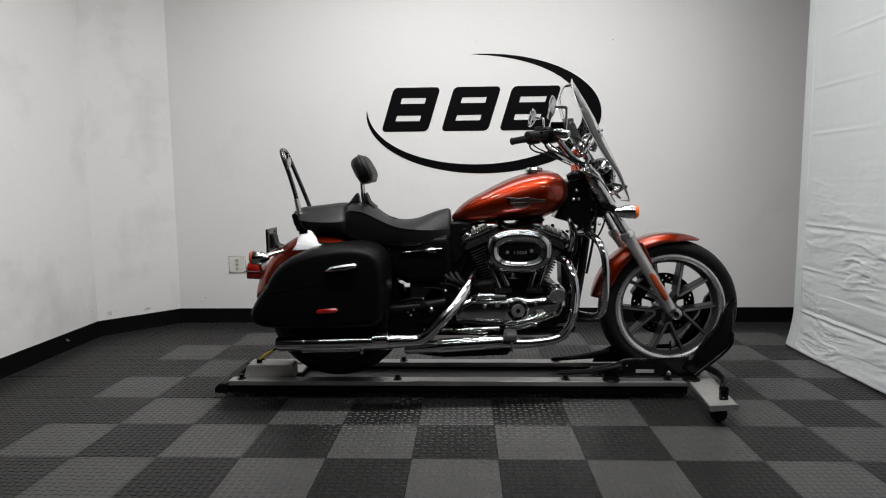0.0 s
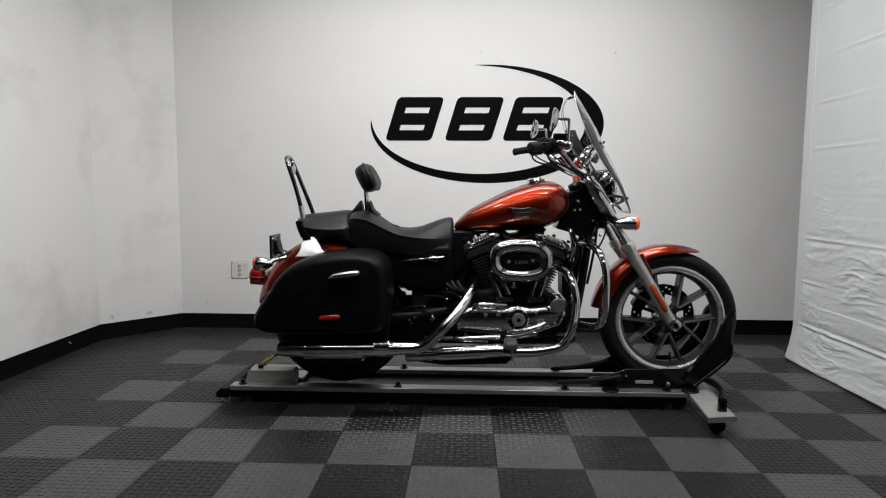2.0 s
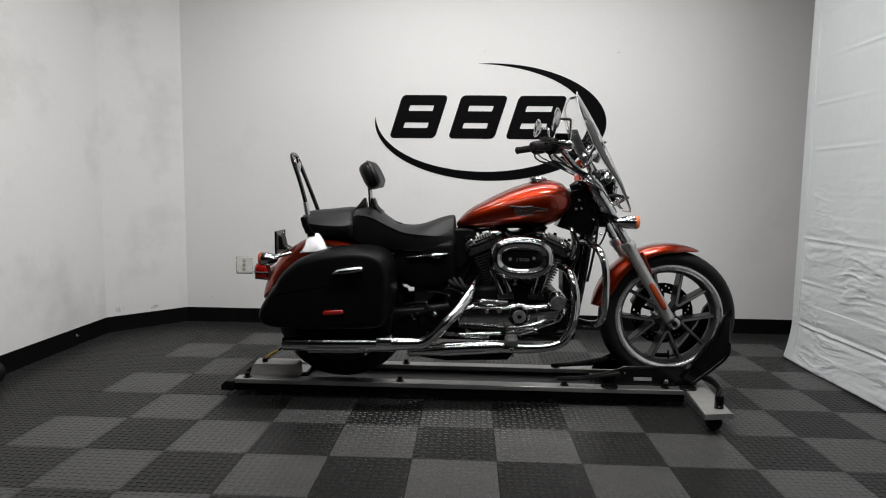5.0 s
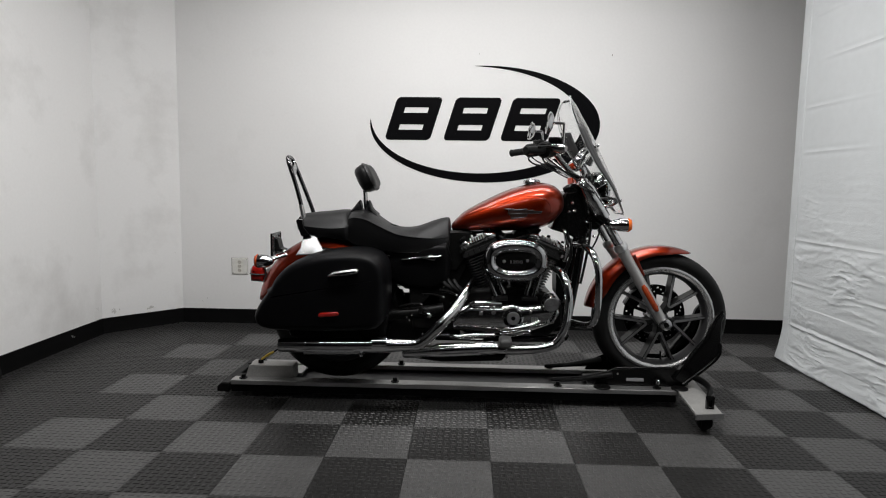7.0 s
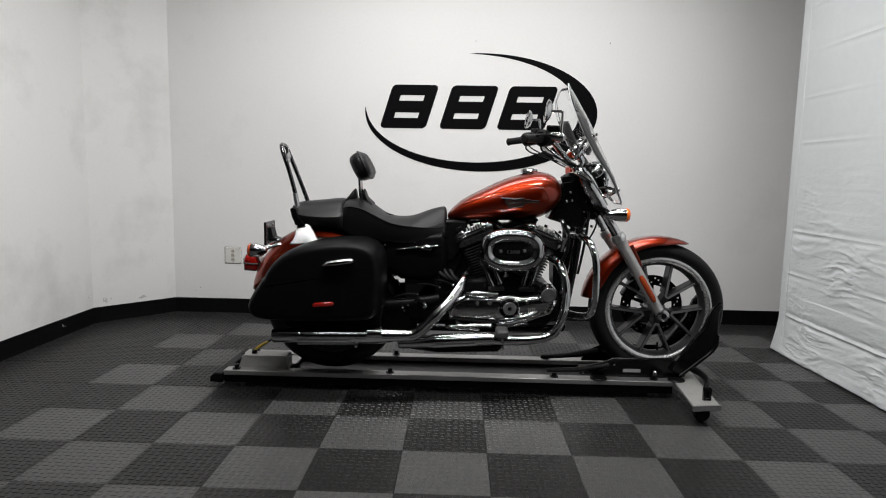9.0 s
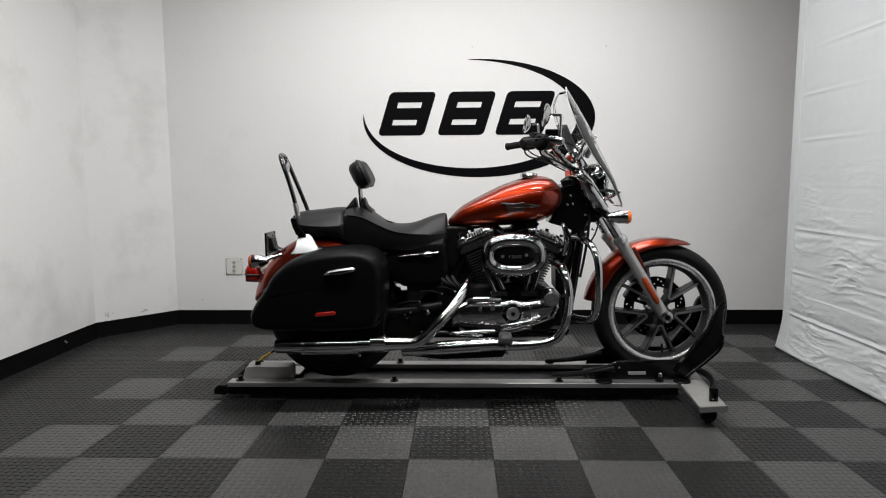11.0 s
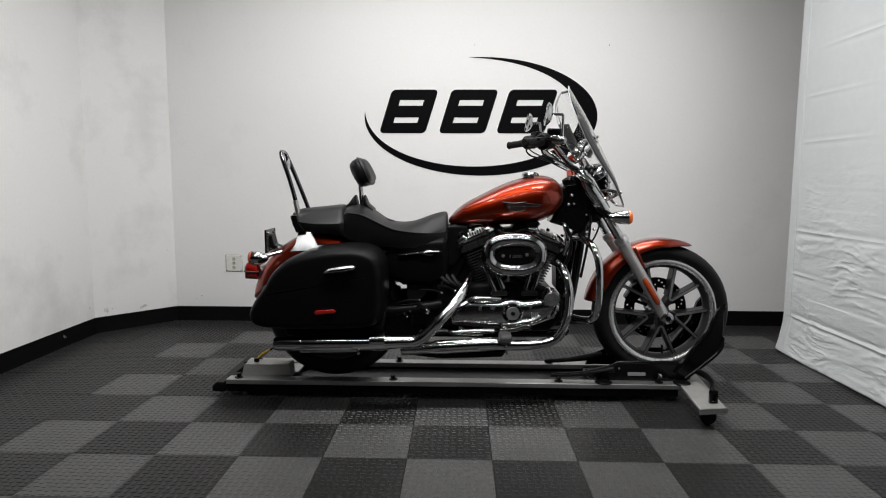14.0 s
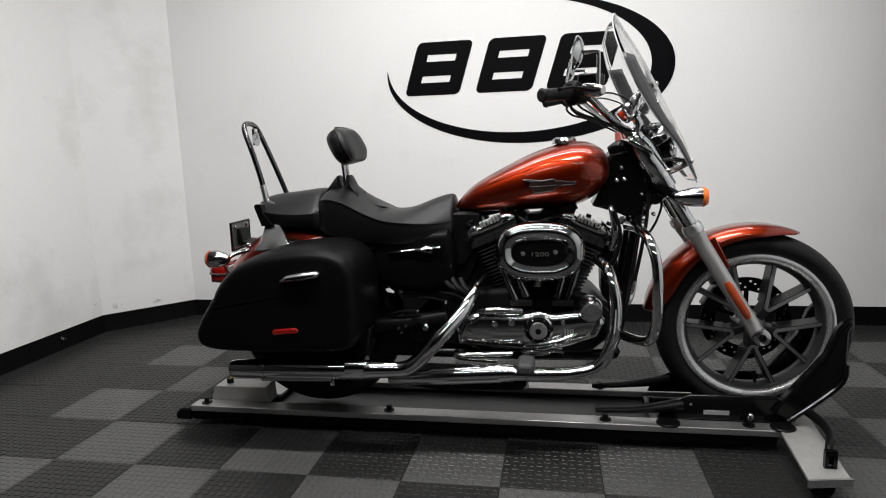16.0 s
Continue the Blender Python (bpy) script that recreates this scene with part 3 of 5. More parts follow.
    part("arm_edge", tube([(0.855, y0 - 0.018, 0.128), (0.93, y0 - 0.018, 0.225), (1.0, y0 - 0.018, 0.325), (1.03, y0 - 0.018, 0.41), (1.06, y0 - 0.018, 0.447)], 0.006, seg=8, curve=False), BLACK, chock)
    part("arm_rail", tube([(0.90, y0 - 0.022, 0.105), (1.04, y0 - 0.022, 0.228), (1.058, y0 - 0.022, 0.30)], 0.008, seg=10), BLACK, chock, "glossy black tube edge")
part("cross_tube", rod((1.03, Y - 0.13, 0.27), (1.03, Y + 0.13, 0.27), 0.016), BLACK, chock)
part("base_bar", box(0.48, 0.93, Y - 0.1, Y + 0.1, 0.066, 0.079), BLACK, chock, bevel=0.003)
part("maker_plate", box(0.645, 0.725, Y - 0.1245, Y - 0.1215, 0.112, 0.127), LABELM, chock, "small silver label plate", bevel=0.001)
part("knob", ball((0.79, Y - 0.125, 0.112), 0.011, 0.009, 0.011), SATIN, chock)
for fx in (0.53, 0.88):
    part("foot_pad", lathe([(0.001, 0.008), (0.034, 0.008), (0.038, 0.004), (0.038, 0)], (fx, 0.61, RT), "z", 24), SATINB, chock)

# strap tool with a yellow grip lying on the rear ramp
tool = thing("strap_tool", (-1.05, 0.69, 0.1415), "small strap tool with worn yellow grip on the dolly", "tool")
part("grip", tube([(-1.066, 0.69, 0.158), (-1.04, 0.69, 0.178), (-1.005, 0.69, 0.198)], [0.007, 0.010, 0.008], flat=0.7), YELLOW, tool, "worn yellow grip")
part("shaft", rod((-1.005, 0.69, 0.198), (-0.97, 0.69, 0.220), 0.004), SATINB, tool)
part("pivot", lathe([(0.001, 0.016), (0.012, 0.016), (0.013, 0)], (-1.07, 0.69, 0.1415), "z", 12), SATINB, tool)

# ---- the motorcycle ----
bike = thing("motorcycle", (0.05, Y, 0.08), "orange and black touring motorcycle with saddlebags and windshield", "motorcycle")
FX, FZ = 0.812, 0.39   # front axle
RX, RZ = -0.705, 0.39  # rear axle
N, S_ = -1, 1          # near and far side


def wheel(name, cx, cz, R, rr, w, label, face):
    """Cast wheel: rim, tyre, five split spokes, hub and disc."""
    lip = [(rr, -w * 0.42), (rr - 0.004, -w * 0.45), (rr - 0.016, -w * 0.44), (rr - 0.02, -w * 0.38), (rr - 0.032, -w * 0.3), (rr - 0.042, -w * 0.1), (rr - 0.043, 0)]
    edge_ = [(rr - 0.004, -w * 0.36), (rr, -w * 0.41), (rr - 0.003, -w * 0.455), (rr - 0.010, -w * 0.475), (rr - 0.019, -w * 0.455), (rr - 0.026, -w * 0.41), (rr - 0.028, -w * 0.33)]
    barrel = [(rr - 0.02, -w * 0.34)] + lip[4:] + [(r, -h) for r, h in reversed(lip[4:-1])] + [(rr - 0.02, w * 0.34)]
    wh = part(name, lathe(barrel, (cx, Y, cz), seg=72), DARKRIM, bike, label)
    for s in (1, -1):
        part("rim_lip", lathe([(r, s * h) for r, h in edge_], (cx, Y, cz), seg=72), face, wh, "machined rim lip")
    h = w / 2
    tp = [(rr - 0.012, -h * 0.8), (rr + 0.004, -h * 0.86), (rr + (R - rr) * 0.35, -h), (rr + (R - rr) * 0.62, -h * 0.93), (rr + (R - rr) * 0.84, -h * 0.66), (R - 0.002, -h * 0.3), (R, 0)]
    tp = [tuple(p) for p in smooth_line([(a, b, 0) for a, b in tp], 3)]
    tp = [(p[0], p[1]) for p in tp]
    part("tyre", lathe(tp + [(r, -b) for r, b in reversed(tp[:-1])], (cx, Y, cz), seg=80), RUBBER, wh, "black road tyre with grooved tread")
    for i in range(5):
        a = radians(-89 + 72 * i)
        at = lambda r, q: Vector((cx + r * math.cos(q), cz + r * math.sin(q)))
        for sd in (-1, 1):
            a1 = a + sd * radians(19)
            p0, p1 = at(0.080, a + sd * 0.13), at(rr - 0.026, a1)
            d = (p1 - p0).normalized()
            nrm = Vector((-d.y, d.x))
            mid = p0.lerp(p1, 0.3)
            blade = [p0 + nrm * 0.0085, mid + nrm * 0.0076, p0.lerp(p1, 0.85) + nrm * 0.0074, p1 + nrm * 0.011, p1 - nrm * 0.011, p0.lerp(p1, 0.85) - nrm * 0.0074, mid - nrm * 0.0076, p0 - nrm * 0.0085]
            body = slab(blade, Y - 0.036, Y + 0.034)
            sp = part("spoke", ([(p[0], p[1] + (0.012 * (Vector((p[0], p[2])) - p0).length / (p1 - p0).length if p[1] < Y else 0), p[2]) for p in body[0]], body[1]), SPOKEB, wh)
            face_ = slab([p0 + nrm * 0.0052, mid + nrm * 0.0048, p0.lerp(p1, 0.85) + nrm * 0.0046, p0.lerp(p1, 0.93) + nrm * 0.004, p0.lerp(p1, 0.93) - nrm * 0.004, p0.lerp(p1, 0.85) - nrm * 0.0046, mid - nrm * 0.0048, p0 - nrm * 0.0052], Y - 0.0385, Y - 0.034)
            part("spoke_face", ([(p[0], p[1] + 0.012 * (Vector((p[0], p[2])) - p0).length / (p1 - p0).length, p[2]) for p in face_[0]], face_[1]), SPOKE, sp, "machined grey spoke face")
        d = Vector((math.cos(a), math.sin(a)))
        nrm = Vector((-d.y, d.x))
        q0, q1 = at(0.030, a), at(0.084, a)
        part("spoke_root", slab([q0 + nrm * 0.012, q1 + nrm * 0.015, q1 - nrm * 0.015, q0 - nrm * 0.012], Y - 0.0375, Y + 0.03), SPOKEB, wh, bevel=0.004)
        arch = [at(0.080, a) + 0.0155 * (nrm * math.cos(q) - d * math.sin(q)) for q in np.linspace(0, math.pi, 11)]
        arch += [at(0.080, a) + 0.0052 * (nrm * math.cos(q) - d * math.sin(q)) for q in np.linspace(math.pi, 0, 11)]
        part("spoke_arch", slab(arch, Y - 0.0392, Y - 0.036), SPOKE, wh, "machined grey arch between two spokes")
    part("hub", lathe([(0.001, -0.055), (0.022, -0.055), (0.026, -0.05), (0.03, -0.03), (0.042, -0.02), (0.042, 0.03), (0.036, 0.05), (0.001, 0.055)], (cx, Y, cz), seg=32), SPOKE, wh)
    part("tyre_valve", rod((cx + 0.02, Y - 0.01, cz - rr + 0.045), (cx + 0.016, Y - 0.016, cz - rr + 0.085), 0.005, 8), SATINB, wh)
    return wh


def disc(cx, cz, y, wh):
    v, f = [], []
    n, radii = 96, [0.098, 0.108, 0.114, 0.122, 0.128, 0.136, 0.146]
    for j in range(n):
        for r in radii:
            v.append((cx + r * math.cos(2 * math.pi * j / n), y, cz + r * math.sin(2 * math.pi * j / n)))
    k = len(radii)
    for j in range(n):
        for i in range(k - 1):
            if (i == 1 and j % 6 == 0) or (i == 3 and j % 6 == 2) or (i == 4 and j % 6 == 4):
                continue
            a, b = j * k + i, ((j + 1) % n) * k + i
            f.append((a, a + 1, b + 1, b))
    o = part("brake_disc", (v, f), SATINB, wh, "drilled dark brake disc")
    o.modifiers.new("thick", "SOLIDIFY").thickness = 0.005
    for i in range(5):
        a = 2 * math.pi * i / 5 + 0.3
        part("disc_carrier", rod((cx + 0.04 * math.cos(a), y, cz + 0.04 * math.sin(a)), (cx + 0.1 * math.cos(a), y, cz + 0.1 * math.sin(a)), 0.008, 8), SATINB, wh)


fw = wheel("front_wheel", FX, FZ, 0.312, 0.247, 0.122, "alloy front wheel with five split spokes", RIM)
disc(FX, FZ, Y + 0.062, fw)
# rear rim lip takes the dark alloy to paint the shade under the bags
rw = wheel("rear_wheel", RX, RZ, 0.322, 0.236, 0.15, "alloy rear wheel under the saddlebags", DARKRIM)
disc(RX, RZ, Y + 0.085, rw)


# fenders
def fender(cx, cz, r0, r1, a0, a1, hw, drop, n=40, m=15, thin=0.0):
    """A curved mudguard: an arch that follows the tyre from angle a0 to a1."""
    v, f = [], []
    for i in range(n + 1):
        t = i / n
        a = radians(a0 + (a1 - a0) * t)
        r = r0 + (r1 - r0) * t
        taper = 0.55 + 0.45 * min(1, t * 6) ** 0.6 if t < 0.5 else 0.2 + 0.8 * min(1, (1 - t) * 5) ** 0.6
        for j in range(m):
            u = -1 + 2 * j / (m - 1)
            d = drop * (1 - thin * t) * taper * (abs(u) ** 3.2)
            yy = hw * taper * math.copysign(min(1, abs(u) ** 0.8), u)
            v.append((cx + (r - d) * math.cos(a), Y + yy, cz + (r - d) * math.sin(a)))
    for i in range(n):
        for j in range(m - 1):
            a = i * m + j
            f.append((a, a + 1, a + m + 1, a + m))
    return v, f


ff = part("front_fender", fender(FX, FZ, 0.352, 0.338, 172, 66.5, 0.078, 0.07, thin=0.6), ORANGE, bike, "glossy orange front fender")
ff.modifiers.new("thick", "SOLIDIFY").thickness = 0.004
part("fender_stay", slab([(0.60, 0.66), (0.67, 0.70), (0.72, 0.60), (0.69, 0.57)], Y - 0.088, Y - 0.08), ORANGE, ff, bevel=0.004)
rf = part("rear_fender", fender(RX, RZ, 0.385, 0.372, 172, 62, 0.13, 0.105), ORANGE, bike, "glossy orange rear fender")
rf.modifiers.new("thick", "SOLIDIFY").thickness = 0.004

# fuel tank
tank = part("fuel_tank", loft([(-0.172, 0.812, 0.795, 0.03), (-0.15, 0.842, 0.785, 0.058), (-0.10, 0.884, 0.782, 0.088), (-0.02, 0.928, 0.785, 0.113), (0.08, 0.976, 0.788, 0.135), (0.17, 1.005, 0.793, 0.147), (0.24, 1.015, 0.803, 0.148), (0.29, 1.006, 0.826, 0.134), (0.328, 0.98, 0.86, 0.108), (0.35, 0.94, 0.89, 0.06)], Y, seg=40, power=2.3), ORANGE, bike, "glossy orange teardrop fuel tank")
part("fuel_cap", lathe([(0.001, 0.024), (0.026, 0.023), (0.036, 0.019), (0.040, 0.012), (0.038, 0.004), (0.044, 0.0)], (0.198, Y - 0.02, 1.006), "z", 36), CHROME, tank, "chrome fuel filler cap")
TANK_X = [-0.172, -0.10, -0.02, 0.08, 0.17, 0.24, 0.29, 0.328]


def tank_side(x, z):
    """Half width of the tank at a place on its flank."""
    top = float(np.interp(x, TANK_X, [0.812, 0.884, 0.928, 0.976, 1.005, 1.015, 1.006, 0.98]))
    bot = float(np.interp(x, TANK_X, [0.795, 0.782, 0.785, 0.788, 0.793, 0.803, 0.826, 0.86]))
    w = float(np.interp(x, TANK_X, [0.03, 0.088, 0.113, 0.135, 0.147, 0.148, 0.134, 0.108]))
    return w * max(0.05, 1 - (abs(z - (top + bot) / 2) / ((top - bot) / 2)) ** 2.3) ** (1 / 2.3)


for s in (N, S_):
    arc = smooth_line([(-0.11, 0, 0.857), (-0.018, 0, 0.893), (0.072, 0, 0.924), (0.147, 0, 0.948), (0.214, 0, 0.955), (0.253, 0, 0.935), (0.275, 0, 0.895), (0.262, 0, 0.858)], 6)
    part("tank_seam", tube([(p.x, Y + s * (tank_side(p.x, p.z) + 0.0008), p.z) for p in arc], 0.0022, seg=6, curve=False), ORANGE, tank, "raised panel line")
em = part("tank_emblem", slab([(0.064, 0.899), (0.066, 0.895), (0.085, 0.890), (0.082, 0.872), (0.094, 0.866), (0.098, 0.851), (0.13, 0.854), (0.165, 0.860), (0.172, 0.875), (0.2, 0.877), (0.232, 0.877), (0.234, 0.888), (0.2, 0.887), (0.19, 0.893), (0.172, 0.891), (0.165, 0.899), (0.12, 0.894), (0.092, 0.897)], Y - 0.1515, Y - 0.13), EMBLEM, tank, "dark raised emblem with jagged outline", bevel=0.002)
for x0, x1, z0, z1 in ((0.066, 0.10, 0.8955, 0.8905), (0.11, 0.165, 0.889, 0.897), (0.18, 0.23, 0.8905, 0.8855), (0.10, 0.16, 0.853, 0.861), (0.178, 0.225, 0.8765, 0.8785), (0.09, 0.17, 0.874, 0.877)):
    part("emblem_bar", tube([(x0, Y - 0.152, z0), (x1, Y - 0.152, z1)], 0.0009, seg=6, curve=False), DARKRIM, em, "thin emblem edge")

# seat
SEAT = [(-0.64, 0.868, 0.128, 0.838, 0.735, 0.13), (-0.61, 0.878, 0.15, 0.845, 0.715, 0.142), (-0.55, 0.870, 0.166, 0.836, 0.70, 0.15), (-0.47, 0.814, 0.172, 0.798, 0.69, 0.15), (-0.41, 0.798, 0.17, 0.774, 0.685, 0.145), (-0.335, 0.803, 0.16, 0.762, 0.685, 0.138), (-0.25, 0.833, 0.136, 0.756, 0.69, 0.12), (-0.20, 0.846, 0.108, 0.758, 0.70, 0.10), (-0.181, 0.842, 0.092, 0.765, 0.71, 0.088), (-0.175, 0.815, 0.07, 0.77, 0.73, 0.07)]
seat = part("rider_seat", saddle(SEAT, Y), LEATHER, bike, "black stitched vinyl rider seat")
part("passenger_seat", saddle([(-0.886, 0.836, 0.075, 0.826, 0.814, 0.065), (-0.880, 0.848, 0.105, 0.818, 0.785, 0.09), (-0.855, 0.857, 0.128, 0.808, 0.760, 0.105), (-0.81, 0.863, 0.142, 0.800, 0.746, 0.118), (-0.75, 0.869, 0.150, 0.796, 0.750, 0.128), (-0.69, 0.876, 0.153, 0.796, 0.744, 0.135), (-0.655, 0.876, 0.150, 0.800, 0.738, 0.135), (-0.638, 0.864, 0.138, 0.806, 0.738, 0.13)], Y, round_=2.6), LEATHER, bike, "black vinyl passenger seat")
for s in (N, S_):
    part("seam", tube([(x, Y + s * (w + 0.001), z) for x, t, w, z, b, q in SEAT[1:-1]], 0.0022, seg=6), LEATHER, seat)
part("seat_pleat", tube([(-0.455, Y - 0.07, 0.816), (-0.435, Y - 0.04, 0.807), (-0.425, Y, 0.803)], [0.001, 0.004, 0.001], seg=6), LEATHER, seat)
part("boot_flap", loft([(-0.578, 0.862, 0.85, 0.04), (-0.572, 0.892, 0.85, 0.042), (-0.563, 0.922, 0.85, 0.036), (-0.555, 0.912, 0.85, 0.04), (-0.545, 0.886, 0.85, 0.046), (-0.52, 0.862, 0.84, 0.05)], Y, seg=20, power=2.6), LEATHER, seat, "pointed vinyl flap")
part("boot_flap", loft([(-0.652, 0.868, 0.85, 0.04), (-0.632, 0.89, 0.85, 0.046), (-0.610, 0.918, 0.85, 0.044), (-0.602, 0.920, 0.85, 0.04), (-0.596, 0.895, 0.85, 0.036), (-0.59, 0.862, 0.845, 0.03)], Y, seg=20, power=2.6), LEATHER, seat, "pointed vinyl flap")


def pad_edge(a):
    """A place on the seam round the cushion."""
    c, q = math.cos(a), math.sin(a)
    yy, zz = 0.120 * math.copysign(abs(c) ** 0.62, c), 0.068 * math.copysign(abs(q) ** 0.62, q)
    return pose(-0.578, Y, 1.022, 0, -27, 0) @ Vector((0.018 + 0.1 * yy * yy / 0.118, yy * (1 - 1.35 * max(0, zz)), zz))


def pad_shape():
    """Backrest cushion: a rounded panel that leans back."""
    v, f = [], []
    n, rings = 40, ((0.0, -0.036), (0.4, -0.036), (0.68, -0.033), (0.86, -0.026), (0.96, -0.014), (1.0, 0.0), (1.0, 0.014), (0.96, 0.026), (0.86, 0.035), (0.65, 0.041), (0.4, 0.043), (0.0, 0.044))
    for s, t in rings:
        for j in range(n):
            a = 2 * math.pi * j / n
            c, q = math.cos(a), math.sin(a)
            yy = 0.118 * s * math.copysign(abs(c) ** 0.62, c)
            zz = 0.066 * s * math.copysign(abs(q) ** 0.62, q)
            bow = 0.25 * yy * yy / 0.118
            v.append((t + bow * 0.4, yy * (1 - 0.9 * max(0, zz) * 1.5), zz))
    for i in range(len(rings) - 1):
        for j in range(n):
            a, b = i * n + j, i * n + (j + 1) % n
            f.append((a, b, b + n, a + n))
    return moved((v, f), pose(-0.578, Y, 1.022, 0, -27, 0))


rest = part("backrest_pad", pad_shape(), LEATHER, bike, "black vinyl rider backrest pad")
rest.data.set_sharp_from_angle(angle=radians(85))
part("piping", tube([pad_edge(2 * math.pi * k / 40) for k in range(41)], 0.003, seg=6, curve=False), LEATHER, rest)
part("backrest_post", join(rod((-0.575, Y - 0.015, 0.86), (-0.585, Y - 0.015, 0.985), 0.008), rod((-0.575, Y + 0.02, 0.86), (-0.585, Y + 0.02, 0.985), 0.008)), CHROME, bike, "chrome backrest post")

# sissy bar hoop and its side plates
# chrome with its colour lowered to paint in the dark room it mirrors
HOOPM = mat("darkened_chrome", (0.14, 0.14, 0.145), 0.06, 1.0, vary=0.06, bump=0.02, rough_vary=0.5)
hoop = [(-0.855, Y - 0.075, 0.82), (-0.868, Y - 0.075, 0.895), (-0.894, Y - 0.073, 0.992), (-0.924, Y - 0.066, 1.078), (-0.935, Y - 0.05, 1.105), (-0.941, Y - 0.026, 1.116), (-0.943, Y, 1.119), (-0.943, Y + 0.026, 1.117), (-0.942, Y + 0.05, 1.108), (-0.932, Y + 0.066, 1.078), (-0.899, Y + 0.073, 0.992), (-0.862, Y + 0.075, 0.895), (-0.835, Y + 0.075, 0.82)]
sb = part("passenger_rail", tube(hoop, 0.0098, seg=14), HOOPM, bike, "tall dark chrome hoop behind the passenger seat")
part("sleeve", tube([(-0.855, Y - 0.075, 0.82), (-0.869, Y - 0.075, 0.897)], 0.0125, seg=14, curve=False), BRIGHT, sb, "bright clamp sleeve")
part("hoop_emblem", lathe([(0.001, -0.006), (0.022, -0.006), (0.026, 0), (0.001, 0.004)], (-0.915, Y, 1.062), "x", 20), SATIN, sb)
part("hoop_plate", box(-0.928, -0.915, Y - 0.012, Y + 0.012, 1.04, 1.10), CHROME, sb, bevel=0.003)
for s in (N, S_):
    part("support_bracket", slab([(-0.874, 0.826), (-0.868, 0.834), (-0.846, 0.834), (-0.838, 0.80), (-0.808, 0.762), (-0.850, 0.756)], Y + s * 0.13 - 0.02, Y + s * 0.13 + 0.012), BLACK, sb, "black support bracket", bevel=0.003)
    sp_ = part("side_plate", slab([(-0.846, 0.772), (-0.79, 0.766), (-0.768, 0.735), (-0.750, 0.70), (-0.722, 0.672), (-0.868, 0.664), (-0.850, 0.70)], -0.004, 0.004), ROCKCH, sb, "flared chrome side plate", bevel=0.003)
    sp_.data.transform(pose(0, Y + s * 0.152, 0.72, s * 33, 0, 0) @ Matrix.Translation((0, 0, -0.72)))

# saddlebags
BAG = [(-0.940, 0.546), (-0.930, 0.556), (-0.912, 0.590), (-0.880, 0.628), (-0.834, 0.664), (-0.764, 0.692), (-0.671, 0.710), (-0.578, 0.717), (-0.515, 0.711), (-0.470, 0.690), (-0.444, 0.655), (-0.436, 0.615), (-0.434, 0.56), (-0.436, 0.49), (-0.445, 0.43), (-0.470, 0.390), (-0.53, 0.375), (-0.70, 0.369), (-0.88, 0.369), (-0.955, 0.377), (-0.990, 0.400), (-0.998, 0.442), (-0.978, 0.488), (-0.948, 0.532)]


def bag(s):
    yo = lambda d: Y + s * d
    body = [(p.x, p.y) for p in smooth_line([(a, b, 0) for a, b in BAG], 4, True)]
    b = part("saddlebag", puff(body, [(yo(0.145), 0.015), (yo(0.155), 0.0), (yo(0.30), 0.0), (yo(0.35), 0.003), (yo(0.374), 0.008), (yo(0.388), 0.014), (yo(0.396), 0.021), (yo(0.4005), 0.029), (yo(0.402), 0.039)]), BAGM, bike, "black hard saddlebag with rounded edges")
    part("lid_lip", tube([(-0.945, yo(0.18), 0.538), (-0.947, yo(0.30), 0.538), (-0.930, yo(0.36), 0.540), (-0.895, yo(0.388), 0.543)], [0.007, 0.008, 0.007, 0.003], flat=0.7), BAGM, b, "lip of the black lid")
    part("latch_handle", puff([(-0.672, 0.614), (-0.655, 0.632), (-0.61, 0.641), (-0.555, 0.648), (-0.543, 0.642), (-0.548, 0.630), (-0.60, 0.620)], [(yo(0.400), 0.0), (yo(0.415), 0.0), (yo(0.422), 0.006)]), BRIGHT, b, "chrome latch handle", bevel=0.002)
    part("handle_groove", puff([(-0.655, 0.621), (-0.645, 0.629), (-0.60, 0.635), (-0.556, 0.640), (-0.556, 0.635), (-0.60, 0.626)], [(yo(0.4215), 0.0), (yo(0.4235), 0.0)]), SATINB, b, "dark slot in the handle")
    part("reflector", puff([(-0.714, 0.445), (-0.713, 0.455), (-0.705, 0.460), (-0.638, 0.466), (-0.628, 0.462), (-0.626, 0.454), (-0.633, 0.448), (-0.706, 0.441)], [(yo(0.39), 0.0), (yo(0.407), 0.0), (yo(0.410), 0.003)]), REDL, b, "red side reflector", bevel=0.002)
    part("bag_support", slab([(-0.905, 0.39), (-0.875, 0.315), (-0.80, 0.30), (-0.46, 0.305), (-0.44, 0.42)], yo(0.19), yo(0.245)), SATINB, b, "black bag support panel", bevel=0.006)
    for bx in (-0.80, -0.58):
        part("mount_post", rod((bx, yo(0.11), 0.52), (bx, yo(0.20), 0.52), 0.012, 10), SATINB, b)
    return b


bag(N)
bag(S_)

# tail end
tail = part("tail_lamp", puff([(-1.120, 0.532), (-1.124, 0.585), (-1.11, 0.606), (-1.06, 0.604), (-1.046, 0.57), (-1.06, 0.528)], [(Y - 0.068, 0.026), (Y - 0.066, 0.016), (Y - 0.060, 0.007), (Y - 0.048, 0.0), (Y + 0.048, 0.0), (Y + 0.060, 0.007), (Y + 0.066, 0.016), (Y + 0.068, 0.026)]), REDL, bike, "red tail lamp")
part("lamp_divider", tube([(-1.126, Y - 0.03, 0.568), (-1.115, Y - 0.064, 0.568), (-1.08, Y - 0.0695, 0.566), (-1.05, Y - 0.062, 0.566)], 0.0035, seg=8), PLATEM, tail, "dark band across the lamp")
